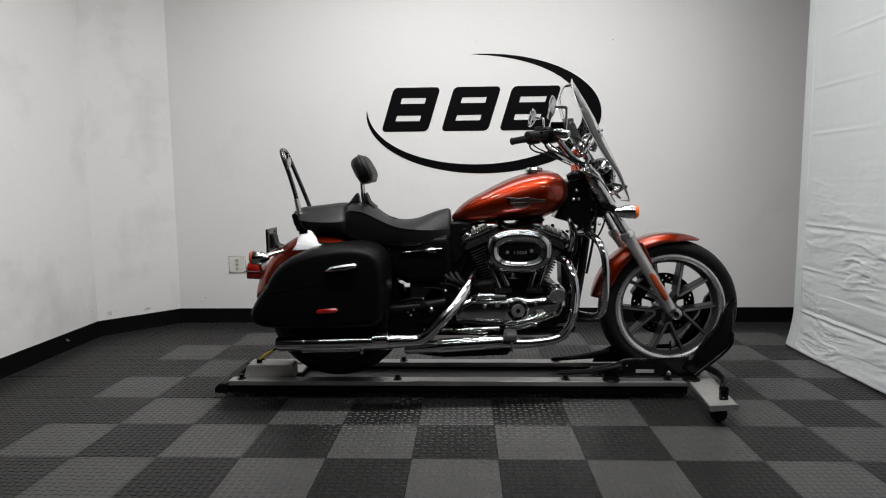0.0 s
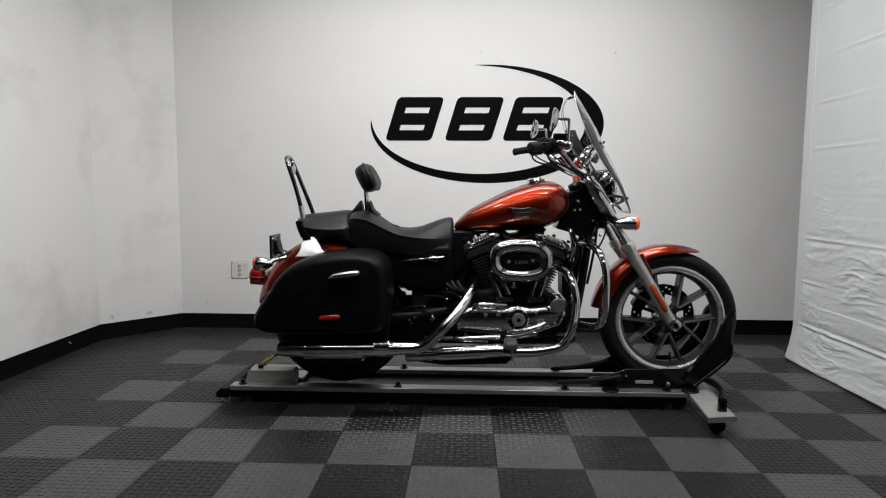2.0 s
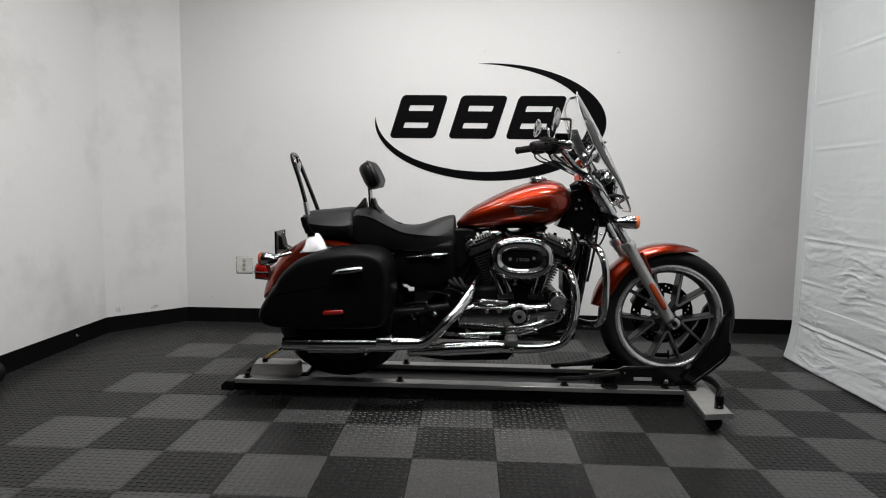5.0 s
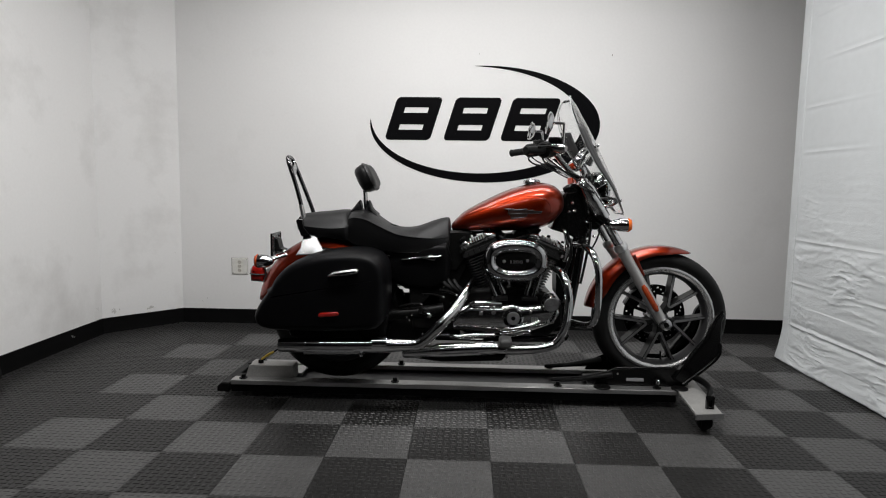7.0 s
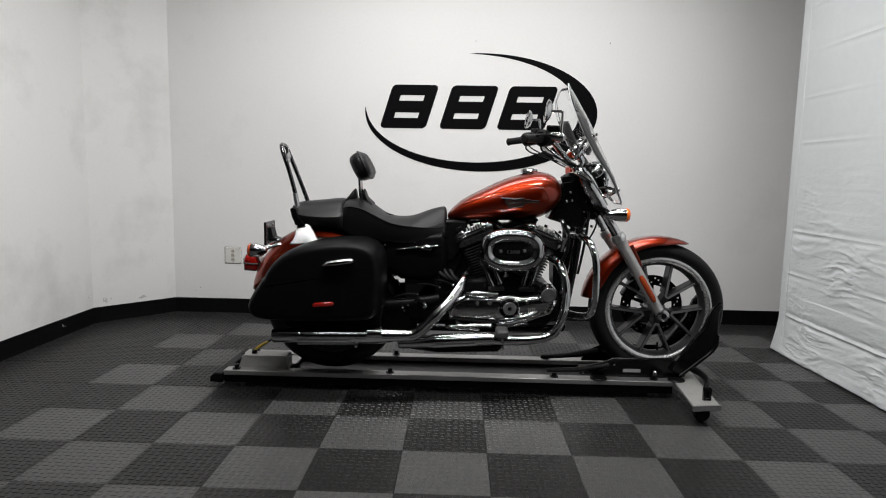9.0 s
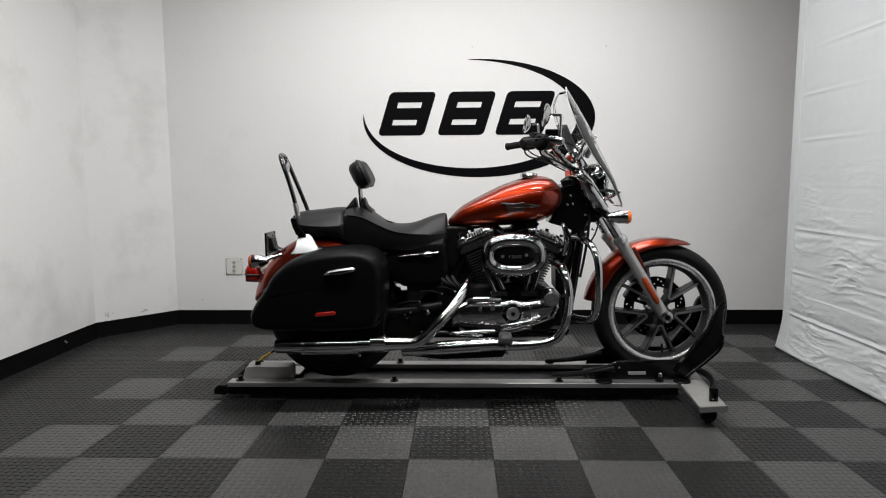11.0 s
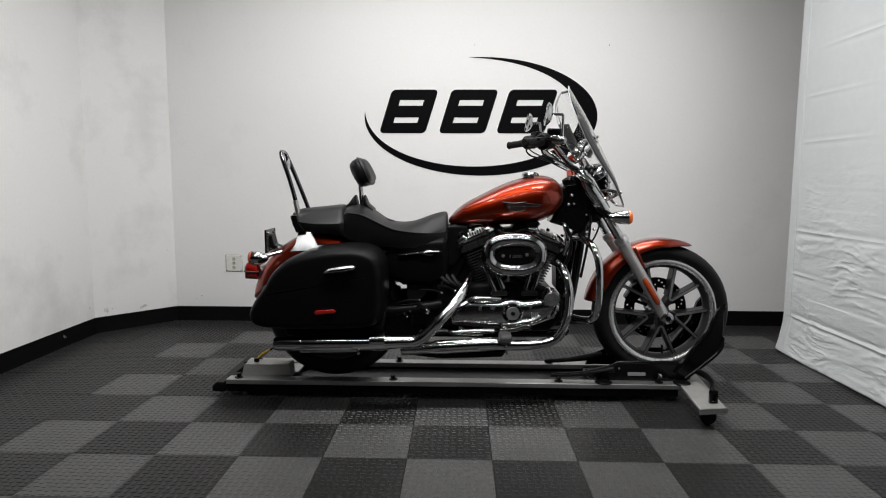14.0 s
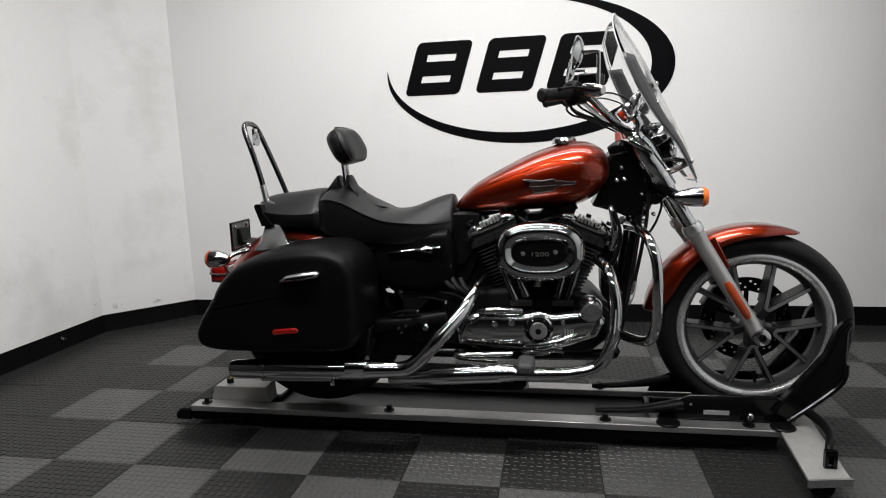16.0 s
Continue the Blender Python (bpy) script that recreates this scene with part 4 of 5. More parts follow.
part("lamp_bezel", tube([(-1.054, Y - 0.058, 0.532), (-1.041, Y - 0.06, 0.57), (-1.056, Y - 0.056, 0.608)], 0.006), CHROME, tail)
part("lamp_bracket", puff([(-1.045, 0.565), (-1.05, 0.592), (-1.0, 0.612), (-0.975, 0.60), (-0.985, 0.572), (-1.02, 0.556)], [(Y - 0.062, 0.004), (Y - 0.056, 0.0), (Y + 0.056, 0.0), (Y + 0.062, 0.004)]), SILVER, tail, "dull metal lamp bracket")
pl = part("plate_holder", box(-1.014, -1.010, Y - 0.068, Y + 0.068, 0.656, 0.757), PLATEM, bike, "grey back of the number plate in a dark frame")
part("plate_frame", tube([(-1.012, Y - 0.069, 0.657), (-1.012, Y + 0.069, 0.657), (-1.012, Y + 0.069, 0.757), (-1.012, Y - 0.069, 0.757), (-1.012, Y - 0.069, 0.655)], 0.005, seg=8, curve=False), BLACK, pl, "black plate frame")
part("plate_bracket", slab([(-1.009, 0.672), (-1.009, 0.735), (-0.995, 0.735), (-0.985, 0.69), (-0.945, 0.672)], Y - 0.035, Y + 0.035), SATINB, pl, "black plate bracket", bevel=0.004)
for py in (Y - 0.045, Y + 0.045):
    part("plate_screw", ball((-1.008, py, 0.742), 0.004, 0.006, 0.006, 10, 6), CHROME, pl)
for s in (N, S_):
    part("plate_bolt", ball((-0.955, Y + s * 0.06, 0.675), 0.014, 0.012, 0.01), CHROME, bike)


def bullet(cx, cy, cz, back, r, ln, label):
    """Bullet-shaped indicator: chrome shell and amber lens."""
    d = -1 if back else 1
    sh = part("turn_signal", lathe([(0.001, -d * ln * 0.55), (r * 0.35, -d * ln * 0.52), (r * 0.7, -d * ln * 0.3), (r * 0.95, 0), (r, d * ln * 0.2), (r, d * ln * 0.42)], (cx, cy, cz), "x", 28), CHROME, bike, label)
    part("lens", lathe([(r * 1.0, d * ln * 0.42), (r * 1.02, d * ln * 0.5), (r * 0.8, d * ln * 0.62), (0.001, d * ln * 0.66)], (cx, cy, cz), "x", 28), REFL if back else AMBER, sh, "amber lens")
    return sh


for s in (N, S_):
    f1 = bullet(0.572 - (0.045 if s > 0 else 0), Y + s * 0.165, 0.833, False, 0.030, 0.085, "chrome front turn signal with amber lens")
    part("stem", rod((0.53, Y + s * 0.10, 0.83), (0.552, Y + s * 0.15, 0.83), 0.008), CHROME, f1)
    r1 = bullet(-1.012, Y + s * 0.165, 0.643, True, 0.031, 0.072, "chrome rear turn signal with amber lens")
    part("stem", tube([(-0.985, Y + s * 0.15, 0.645), (-0.97, Y + s * 0.13, 0.655), (-0.93, Y + s * 0.10, 0.665)], 0.008), CHROME, r1)

# front end
def fork_at(z, d, off=0.0):
    return (FX - 0.012 + (FZ - z) * 0.605 + off, Y + d, z)


for s in (N, S_):
    d = s * 0.112
    fk = part("fork_tube", tube([fork_at(1.0, d), fork_at(0.66, d)], 0.0215, seg=20, curve=False), CHROME, bike, "chrome fork tube")
    part("slider", tube([fork_at(0.735, d), fork_at(0.70, d), fork_at(0.685, d), fork_at(0.55, d), fork_at(0.42, d), fork_at(0.375, d)], [0.024, 0.028, 0.025, 0.024, 0.0235, 0.022], seg=24, curve=False), SILVER, fk, "satin silver fork slider")
    part("dust_cover", tube([fork_at(0.742, d), fork_at(0.733, d), fork_at(0.718, d), fork_at(0.712, d)], [0.028, 0.0325, 0.0325, 0.028], seg=24, curve=False), BRIGHT, fk, "chrome dust cover")
    part("lower_shroud", tube([fork_at(0.945, d), fork_at(0.90, d), fork_at(0.86, d)], [0.031, 0.033, 0.031], seg=20, curve=False), CHROME, fk)
    ax = part("axle_boss", lathe([(0.001, -0.03 * s), (0.022, -0.03 * s), (0.026, -0.02 * s), (0.026, 0.03 * s), (0.019, 0.034 * s), (0.001, 0.034 * s)], (FX - 0.004, Y + d, FZ - 0.008), seg=24), SATIN, fk)
    part("axle_nut", lathe([(0.001, 0.003 * s), (0.011, 0.003 * s), (0.013, 0)], (FX - 0.004, Y + d + 0.036 * s, FZ - 0.008), seg=6), BLACK, ax)
    part("fork_reflector", tube([fork_at(0.56, d + s * 0.022), fork_at(0.545, d + s * 0.024), fork_at(0.46, d + s * 0.024), fork_at(0.445, d + s * 0.022)], [0.008, 0.0125, 0.0125, 0.009], seg=12, curve=False), REFL, fk, "amber fork reflector")
part("front_axle", rod((FX - 0.004, Y - 0.14, FZ - 0.008), (FX - 0.004, Y + 0.14, FZ - 0.008), 0.01), SATIN, bike)
part("brake_caliper", puff([(0.665, 0.44), (0.70, 0.50), (0.735, 0.53), (0.77, 0.50), (0.735, 0.44), (0.70, 0.40)], [(Y + 0.035, 0.006), (Y + 0.045, 0), (Y + 0.09, 0), (Y + 0.10, 0.008)]), BLACK, bike, "black brake caliper", bevel=0.004)
for z, h in ((0.985, 0.022), (0.845, 0.03)):
    c = fork_at(z, 0)
    part("triple_clamp", moved(box(-0.055, 0.035, -0.145, 0.145, -h / 2, h / 2), pose(c[0], Y, z, 0, 31, 0)), CHROME if z > 0.9 else BLACK, bike, "fork clamp", bevel=0.008)
head = part("headlamp", lathe([(0.001, -0.085), (0.03, -0.082), (0.06, -0.06), (0.078, -0.02), (0.082, 0.03), (0.085, 0.04), (0.078, 0.046)], (0.496, Y, 0.98), "x", 40), BLACK, bike, "black headlamp bucket with chrome ring")
part("lens", lathe([(0.078, 0.044), (0.05, 0.05), (0.001, 0.053)], (0.496, Y, 0.98), "x", 40), MIRROR, head, "clear headlamp lens")
part("ring", lathe([(0.083, 0.03), (0.09, 0.04), (0.086, 0.05), (0.078, 0.05)], (0.496, Y, 0.98), "x", 40), CHROME, head, "chrome ring")
part("visor", lathe([(0.084, -0.02), (0.092, 0.03), (0.093, 0.048)], (0.496, Y, 0.98), "x", 24, arc=(radians(20), radians(160))), CHROME, head, "chrome visor").modifiers.new("thick", "SOLIDIFY").thickness = 0.003
gauge = part("speedometer", lathe([(0.001, -0.03), (0.035, -0.028), (0.047, -0.01), (0.049, 0.02), (0.045, 0.026), (0.04, 0.02), (0.001, 0.02)], (0, 0, 0), "z", 32), CHROME, bike, "chrome speedometer housing")
gauge.matrix_basis = pose(0.415, Y, 1.11, 0, -38, 0)
part("gauge_bracket", tube([(0.43, Y, 1.02), (0.44, Y, 1.06), (0.425, Y, 1.09)], [0.02, 0.016, 0.014]), CHROME, bike)
for s in (N, S_):
    part("riser", tube([(0.42, Y + s * 0.045, 0.99), (0.41, Y + s * 0.045, 1.02), (0.402, Y + s * 0.045, 1.046)], [0.02, 0.018, 0.021]), CHROME, bike, "chrome handlebar riser")
half = [(0.402, 0, 1.046), (0.396, 0.06, 1.046), (0.368, 0.10, 1.062), (0.313, 0.18, 1.110), (0.264, 0.25, 1.154), (0.231, 0.285, 1.164)]
bar = [(x, Y - d, z - 0.05 * d) for x, d, z in reversed(half)] + [(x, Y + d, z + 0.05 * d) for x, d, z in half[1:]]
hb = part("handlebar", tube(bar, 0.0125, seg=16), SMOKED, bike, "chrome swept-back handlebar")
for s in (N, S_):
    up = s * 0.015  # the bar sits slightly tilted
    g0, g1 = Vector((0.231, Y + s * 0.285, 1.166 + up)), Vector((0.13, Y + s * 0.405, 1.155 + up))
    dr = g1 - g0
    part("grip", tube([g0 + dr * t for t in (0.0, 0.03, 0.5, 0.93, 0.97, 1.0)], [0.016, 0.019, 0.0175, 0.0175, 0.0195, 0.014], seg=20, curve=False), RUBBER, hb, "black rubber grip")
    part("switch_housing", tube([g0 - dr * 0.22, g0 - dr * 0.16, g0 + dr * 0.18, g0 + dr * 0.22], [0.024, 0.034, 0.035, 0.027], seg=16, curve=False), SATINB, hb, "black switch housing")
    part("master_cylinder", moved(box(-0.032, 0.032, -0.024, 0.024, -0.017, 0.017), pose(0.27, Y + s * 0.295, 1.2 + up, 0, 4, s * 38)), BLACK, hb, "black fluid reservoir", bevel=0.006)
    part("clamp", moved(loft([(-0.034, 0.012, -0.008, 0.012), (-0.02, 0.02, -0.014, 0.02), (0.015, 0.02, -0.018, 0.02), (0.034, 0.012, -0.01, 0.014)], 0, 16, 3), pose(0.272, Y + s * 0.325, 1.168 + up, 0, 6, s * 30)), CHROME, hb, "chrome lever clamp", bevel=0.008)
    part("lever", tube([(0.285, Y + s * 0.33, 1.165 + up), (0.255, Y + s * 0.375, 1.168 + up), (0.21, Y + s * 0.41, 1.172 + up), (0.18, Y + s * 0.44, 1.165 + up)], [0.010, 0.008, 0.007, 0.009], flat=0.6), SATINB, hb, "black control lever")
    mi = part("mirror", moved(lathe([(0.001, 0.02), (0.022, 0.017), (0.036, 0.006), (0.04, -0.004), (0.036, -0.008)], (0, 0, 0), "x", 32), pose(0.226, Y + s * 0.355, 1.268 + up, 0, 10, s * 4) @ Matrix.Diagonal((1, 1.35, 1.18, 1))), CHROME, hb, "oval chrome mirror")
    part("mirror_glass", moved(lathe([(0.036, -0.008), (0.03, -0.0095), (0.001, -0.01)], (0, 0, 0), "x", 32), pose(0.226, Y + s * 0.355, 1.268 + up, 0, 10, s * 4) @ Matrix.Diagonal((1, 1.35, 1.18, 1))), MIRROR, mi)
    part("mirror_stem", tube([(0.286, Y + s * 0.34, 1.17 + up), (0.287, Y + s * 0.342, 1.20 + up), (0.286, Y + s * 0.36, 1.258 + up), (0.28, Y + s * 0.363, 1.267 + up), (0.24, Y + s * 0.358, 1.268 + up)], 0.0055, seg=10), CHROME, mi, "bent chrome stem")
    for line, r in ((((0.236, 0.288, 1.152), (0.212, 0.30, 1.122), (0.232, 0.26, 1.096), (0.272, 0.22, 1.084), (0.331, 0.16, 1.062), (0.391, 0.12, 1.042), (0.462, 0.115, 1.006), (0.50, 0.09, 0.95)), 0.0042),
                    (((0.25, 0.28, 1.155), (0.226, 0.292, 1.135), (0.243, 0.26, 1.113), (0.275, 0.22, 1.094), (0.335, 0.15, 1.055), (0.40, 0.085, 1.02)), 0.0034),
                    (((0.285, 0.27, 1.152), (0.305, 0.25, 1.152), (0.343, 0.20, 1.15), (0.394, 0.13, 1.128), (0.425, 0.09, 1.09)), 0.0026)):
        part("cable", tube([(x, Y + s * d, z + s * 0.04 * d + (0.006 if s > 0 else 0.008)) for x, d, z in line], r, seg=8), SATINB, hb, "black control cable")
TAGM = mat("faded_red_plastic", (0.42, 0.1, 0.075), 0.5, vary=0.3, scale=60)
part("hang_tag", puff([(0.362, 1.008), (0.36, 1.036), (0.375, 1.04), (0.381, 1.018), (0.374, 1.003)], [(Y - 0.05, 0.003), (Y - 0.045, 0), (Y - 0.03, 0), (Y - 0.025, 0.003)]), TAGM, bike, "faded red tag by the steering head")
part("ignition_switch", tube([(0.345, Y - 0.06, 0.975), (0.375, Y - 0.07, 0.99), (0.40, Y - 0.07, 0.985)], [0.02, 0.024, 0.02]), BLACK, bike, "black ignition switch")


part("light_bar", tube([(0.535, Y - 0.15, 0.832), (0.528, Y - 0.08, 0.836), (0.525, Y, 0.838), (0.528, Y + 0.08, 0.836), (0.535, Y + 0.15, 0.832)], 0.009), CHROME, bike, "chrome lamp bar")
for s in (N, S_):
    c = fork_at(0.93, s * 0.112)
    part("fork_cover", tube([fork_at(1.01, s * 0.112), fork_at(0.985, s * 0.112), fork_at(0.90, s * 0.112), fork_at(0.885, s * 0.112)], [0.026, 0.033, 0.033, 0.027], seg=20, curve=False), CHROME, bike, "chrome fork cover")
    part("fork_cap", lathe([(0.001, 0.018), (0.016, 0.016), (0.024, 0.004), (0.026, -0.012)], (fork_at(1.02, 0)[0], Y + s * 0.112, 1.02), "z", 20), CHROME, bike, "chrome fork cap")
    part("headlamp_ear", slab([(0.43, 0.97), (0.47, 1.02), (0.515, 1.03), (0.52, 1.01), (0.48, 0.985), (0.45, 0.945)], Y + s * 0.09 - 0.005, Y + s * 0.09 + 0.005), CHROME, bike, "chrome headlamp bracket", bevel=0.003)
    part("screen_clamp", tube([fork_at(0.955, s * 0.112, -0.005), fork_at(0.935, s * 0.112, -0.005)], 0.034, seg=20, curve=False), CHROME, bike, "chrome screen clamp")
    part("clamp_arm", tube([fork_at(0.945, s * 0.115, 0.03), (0.53, Y + s * 0.125, 0.95), (0.572, Y + s * 0.12, 0.94)], 0.007, seg=8), CHROME, bike)
    part("upper_clamp", tube([(0.44, Y + s * 0.10, 1.10), (0.455, Y + s * 0.12, 1.135), (0.465, Y + s * 0.13, 1.168)], [0.018, 0.013, 0.016]), CHROME, bike, "chrome upper screen mount")


for s in (N, S_):
    kr = part("clamp_rod", tube([(0.476, Y + s * 0.13, 0.901), (0.51, Y + s * 0.135, 0.914), (0.543, Y + s * 0.13, 0.928)], 0.006, seg=10), CHROME, bike, "chrome screen clamp rod")
    part("clamp_knob", tube([(0.53, Y + s * 0.132, 0.922), (0.55, Y + s * 0.13, 0.931)], 0.011, seg=12, curve=False), CHROME, kr)
    part("clamp_band", tube([fork_at(0.905, s * 0.112), fork_at(0.892, s * 0.112)], 0.0345, seg=20, curve=False), ROCKCH, kr)
part("horn", lathe([(0.001, -0.02), (0.03, -0.016), (0.036, -0.004), (0.034, 0.014), (0.02, 0.022)], (0.483, Y - 0.085, 0.84), seg=24), BLACK, bike, "round black horn")

# windshield
EDGEM = mat("frosted_acrylic_edge", (0.5, 0.51, 0.51), 0.45, 0.0, bump=0.0)
STRIPM = mat("dark_tinted_trim", (0.04, 0.04, 0.041), 0.35, 0.0, spec=0.3)
def screen(y_out, n=28, m=24, shift=0.0, v0=0.0, v1=1.0):
    cen = smooth_line([(0.622, 0.872, 0), (0.588, 0.985, 0), (0.535, 1.095, 0), (0.452, 1.258, 0), (0.364, 1.400, 0)], 8)
    wid = [0.075, 0.13, 0.165, 0.19, 0.215, 0.232, 0.24, 0.238, 0.222, 0.185, 0.09]
    v, f = [], []
    for i in range(n + 1):
        t = v0 + (v1 - v0) * i / n
        q = t * (len(cen) - 1)
        k = min(int(q), len(cen) - 2)
        p = cen[k].lerp(cen[k + 1], q - k)
        w = float(np.interp(t, np.linspace(0, 1, len(wid)), wid)) * y_out
        for j in range(m + 1):
            u = -1 + 2 * j / m
            yy = w * u
            v.append((p.x - 1.75 * yy * yy + shift, Y + yy, p.y + 0.15 * yy * yy))
    for i in range(n):
        for j in range(m):
            a = i * (m + 1) + j
            f.append((a, a + 1, a + m + 2, a + m + 1))
    return v, f


ws = part("windshield", screen(1.0), GLASS, bike, "tall clear windshield")
ws.modifiers.new("thick", "SOLIDIFY").thickness = 0.002
ws.visible_shadow = False


def side_strip(s):
    """Dark strip inside the lower flank of the screen."""
    full, m = screen(1.012, shift=0.004), 25
    cols = (0, 1, 2, 3) if s < 0 else (24, 23, 22, 21)
    v = [full[0][i * m + c] for i in range(1, 22) for c in cols]
    return v, [(r * 4 + c, r * 4 + c + 1, r * 4 + c + 5, r * 4 + c + 4) for r in range(20) for c in range(3)]


for s in (N, S_):
    part("side_strip", side_strip(s), STRIPM, ws, "dark inner trim strip").modifiers.new("thick", "SOLIDIFY").thickness = 0.003
sv = screen(1.0)[0]
nn, mm = 28, 25
edge = [sv[i * mm] for i in range(0, nn + 1, 2)]
edge2 = [sv[i * mm + mm - 1] for i in range(nn, -1, -2)]
part("edge_trim", tube([*edge, *[sv[nn * mm + j] for j in (6, 12, 18)], *edge2], 0.0021, seg=6, n=3), EDGEM, ws, "polished screen edge")
for z0 in (1.175, 0.935):
    for s in (N, S_):
        xx = float(np.interp(z0, [0.872, 0.985, 1.095, 1.262, 1.412], [0.622, 0.588, 0.535, 0.45, 0.358]))
        br = part("screen_bracket", tube([(xx - 0.03, Y + s * 0.12, z0), (xx - 0.06, Y + s * 0.10, z0 - 0.02), fork_at(z0 - 0.09 if z0 > 1 else z0 - 0.03, s * 0.11, 0.02)], 0.009, seg=10), CHROME, ws, "chrome screen bracket")
        part("screw", ball((xx - 0.02, Y + s * 0.13, z0 + 0.005), 0.006, 0.007, 0.007), CHROME, br)
part("cross_brace", tube([(0.455, Y - 0.13, 1.172), (0.478, Y, 1.178), (0.455, Y + 0.13, 1.172)], 0.011), CHROME, ws, "chrome cross brace")
part("lower_brace", tube([(0.505, Y - 0.11, 1.045), (0.535, Y, 1.052), (0.505, Y + 0.11, 1.045)], 0.007), CHROME, ws, "chrome lower brace")
for x, y, z in ((0.512, Y - 0.165, 1.035), (0.528, Y - 0.15, 0.985), (0.47, Y - 0.185, 1.12)):
    part("strip_screw", ball((x, y, z), 0.005, 0.005, 0.005, 10, 6), CHROME, ws)

# frame
for s in (N, S_):
    part("down_tube", tube([(0.445, Y + s * 0.03, 0.88), (0.425, Y + s * 0.075, 0.72), (0.39, Y + s * 0.10, 0.50), (0.355, Y + s * 0.10, 0.34), (0.30, Y + s * 0.10, 0.30), (-0.30, Y + s * 0.11, 0.30)], 0.0185), BLACK, bike, "black frame tube")
    part("swingarm", tube([(-0.20, Y + s * 0.12, 0.43), (-0.40, Y + s * 0.13, 0.405), (RX, Y + s * 0.13, RZ)], [0.03, 0.024, 0.028]), SATINB, bike, "black swingarm")
    sk = part("shock_absorber", tube([(-0.50, Y + s * 0.155, 0.63), (-0.62, Y + s * 0.155, 0.40)], 0.014, curve=False), CHROME, bike, "coil-over rear shock")
    p0, p1 = Vector((-0.505, Y + s * 0.155, 0.62)), Vector((-0.61, Y + s * 0.155, 0.42))
    turns = [p0.lerp(p1, i / 84) + 0.024 * (Vector((0, 1, 0)) * math.cos(i * math.pi / 6) + Vector((0.88, 0, 0.47)) * math.sin(i * math.pi / 6)) for i in range(85)]
    part("spring", tube(turns, 0.0045, seg=6, curve=False), BLACK, sk, "black coil spring")
    part("rear_strut", tube([(-0.30, Y + s * 0.115, 0.66), (-0.50, Y + s * 0.12, 0.67), (-0.78, Y + s * 0.125, 0.69)], 0.018), BLACK, bike, "black rear frame strut")
for x, z, r in ((0.452, 0.80, 0.012), (0.448, 0.752, 0.009), (0.478, 0.775, 0.007), (0.43, 0.715, 0.008), (0.44, 0.84, 0.006)):
    part("fitting", lathe([(0.001, -0.012), (r * 0.8, -0.01), (r, 0.0), (r * 0.8, 0.01)], (x, Y - 0.098, z), seg=12), CHROME, bike, "small chrome fitting")
part("vertical_hose", tube([(0.46, Y - 0.10, 0.84), (0.455, Y - 0.112, 0.76), (0.44, Y - 0.115, 0.66), (0.42, Y - 0.12, 0.56)], 0.006, seg=8), SATINB, bike, "black hose down the frame")
part("backbone", tube([(0.43, Y, 0.93), (0.25, Y, 0.86), (-0.15, Y, 0.77), (-0.30, Y, 0.70)], 0.024), BLACK, bike, "black frame backbone")
part("steering_head", tube([(0.40, Y, 1.0), (0.475, Y, 0.86)], 0.034, curve=False), BLACK, bike, "black steering head")
part("neck_gusset", puff([(0.40, 1.0), (0.455, 0.985), (0.487, 0.90), (0.495, 0.83), (0.465, 0.765), (0.43, 0.75)], [(Y - 0.055, 0.006), (Y - 0.045, 0), (Y + 0.045, 0), (Y + 0.055, 0.006)]), SATINB, bike, "black frame gusset and wiring cover")
neck = part("coil_cover", puff([(0.325, 0.935), (0.345, 0.975), (0.40, 0.985), (0.44, 0.945), (0.462, 0.86), (0.45, 0.775), (0.415, 0.755), (0.375, 0.775), (0.33, 0.79), (0.288, 0.802), (0.31, 0.84)], [(Y - 0.085, 0.008), (Y - 0.075, 0), (Y + 0.075, 0), (Y + 0.085, 0.008)]), BLACK, bike, "black cover beside the steering head", bevel=0.004)
for bx, bz in ((0.378, 0.925), (0.364, 0.885), (0.388, 0.888)):
    part("cover_bolt", ball((bx, Y - 0.087, bz), 0.0075, 0.006, 0.0075, 12, 8), CHROME, neck)
part("side_cover", puff([(-0.46, 0.72), (-0.19, 0.735), (-0.165, 0.65), (-0.18, 0.55), (-0.25, 0.51), (-0.36, 0.52), (-0.46, 0.56)], [(Y - 0.138, 0.03), (Y - 0.13, 0.012), (Y - 0.115, 0), (Y + 0.115, 0), (Y + 0.13, 0.012), (Y + 0.138, 0.03)]), COVERM, bike, "gloss black side cover", bevel=0.004)
bd = part("side_badge", puff([(-0.31, 0.668), (-0.285, 0.677), (-0.262, 0.684), (-0.24, 0.680), (-0.208, 0.683), (-0.232, 0.668), (-0.245, 0.655), (-0.268, 0.658)], [(Y - 0.155, 0.011), (Y - 0.152, 0.005), (Y - 0.146, 0), (Y - 0.136, 0)]), CHROME, bike, "chrome wing-shaped badge")
part("badge_bar", slab([(-0.395, 0.657), (-0.30, 0.666), (-0.30, 0.674), (-0.395, 0.661)], Y - 0.15, Y - 0.134), CHROME, bd, bevel=0.002)
part("belt_guard", slab([(-0.72, 0.40), (-0.25, 0.44), (-0.25, 0.47), (-0.72, 0.45)], Y + 0.09, Y + 0.12), SATINB, bike, bevel=0.004)
part("oil_tank", puff([(-0.46, 0.56), (-0.45, 0.70), (-0.30, 0.74), (-0.10, 0.77), (-0.07, 0.70), (-0.10, 0.60), (-0.13, 0.54), (-0.24, 0.52), (-0.38, 0.51)], [(Y - 0.065, 0.01), (Y - 0.055, 0), (Y + 0.055, 0), (Y + 0.065, 0.01)]), SATINB, bike, "black oil tank behind the engine")
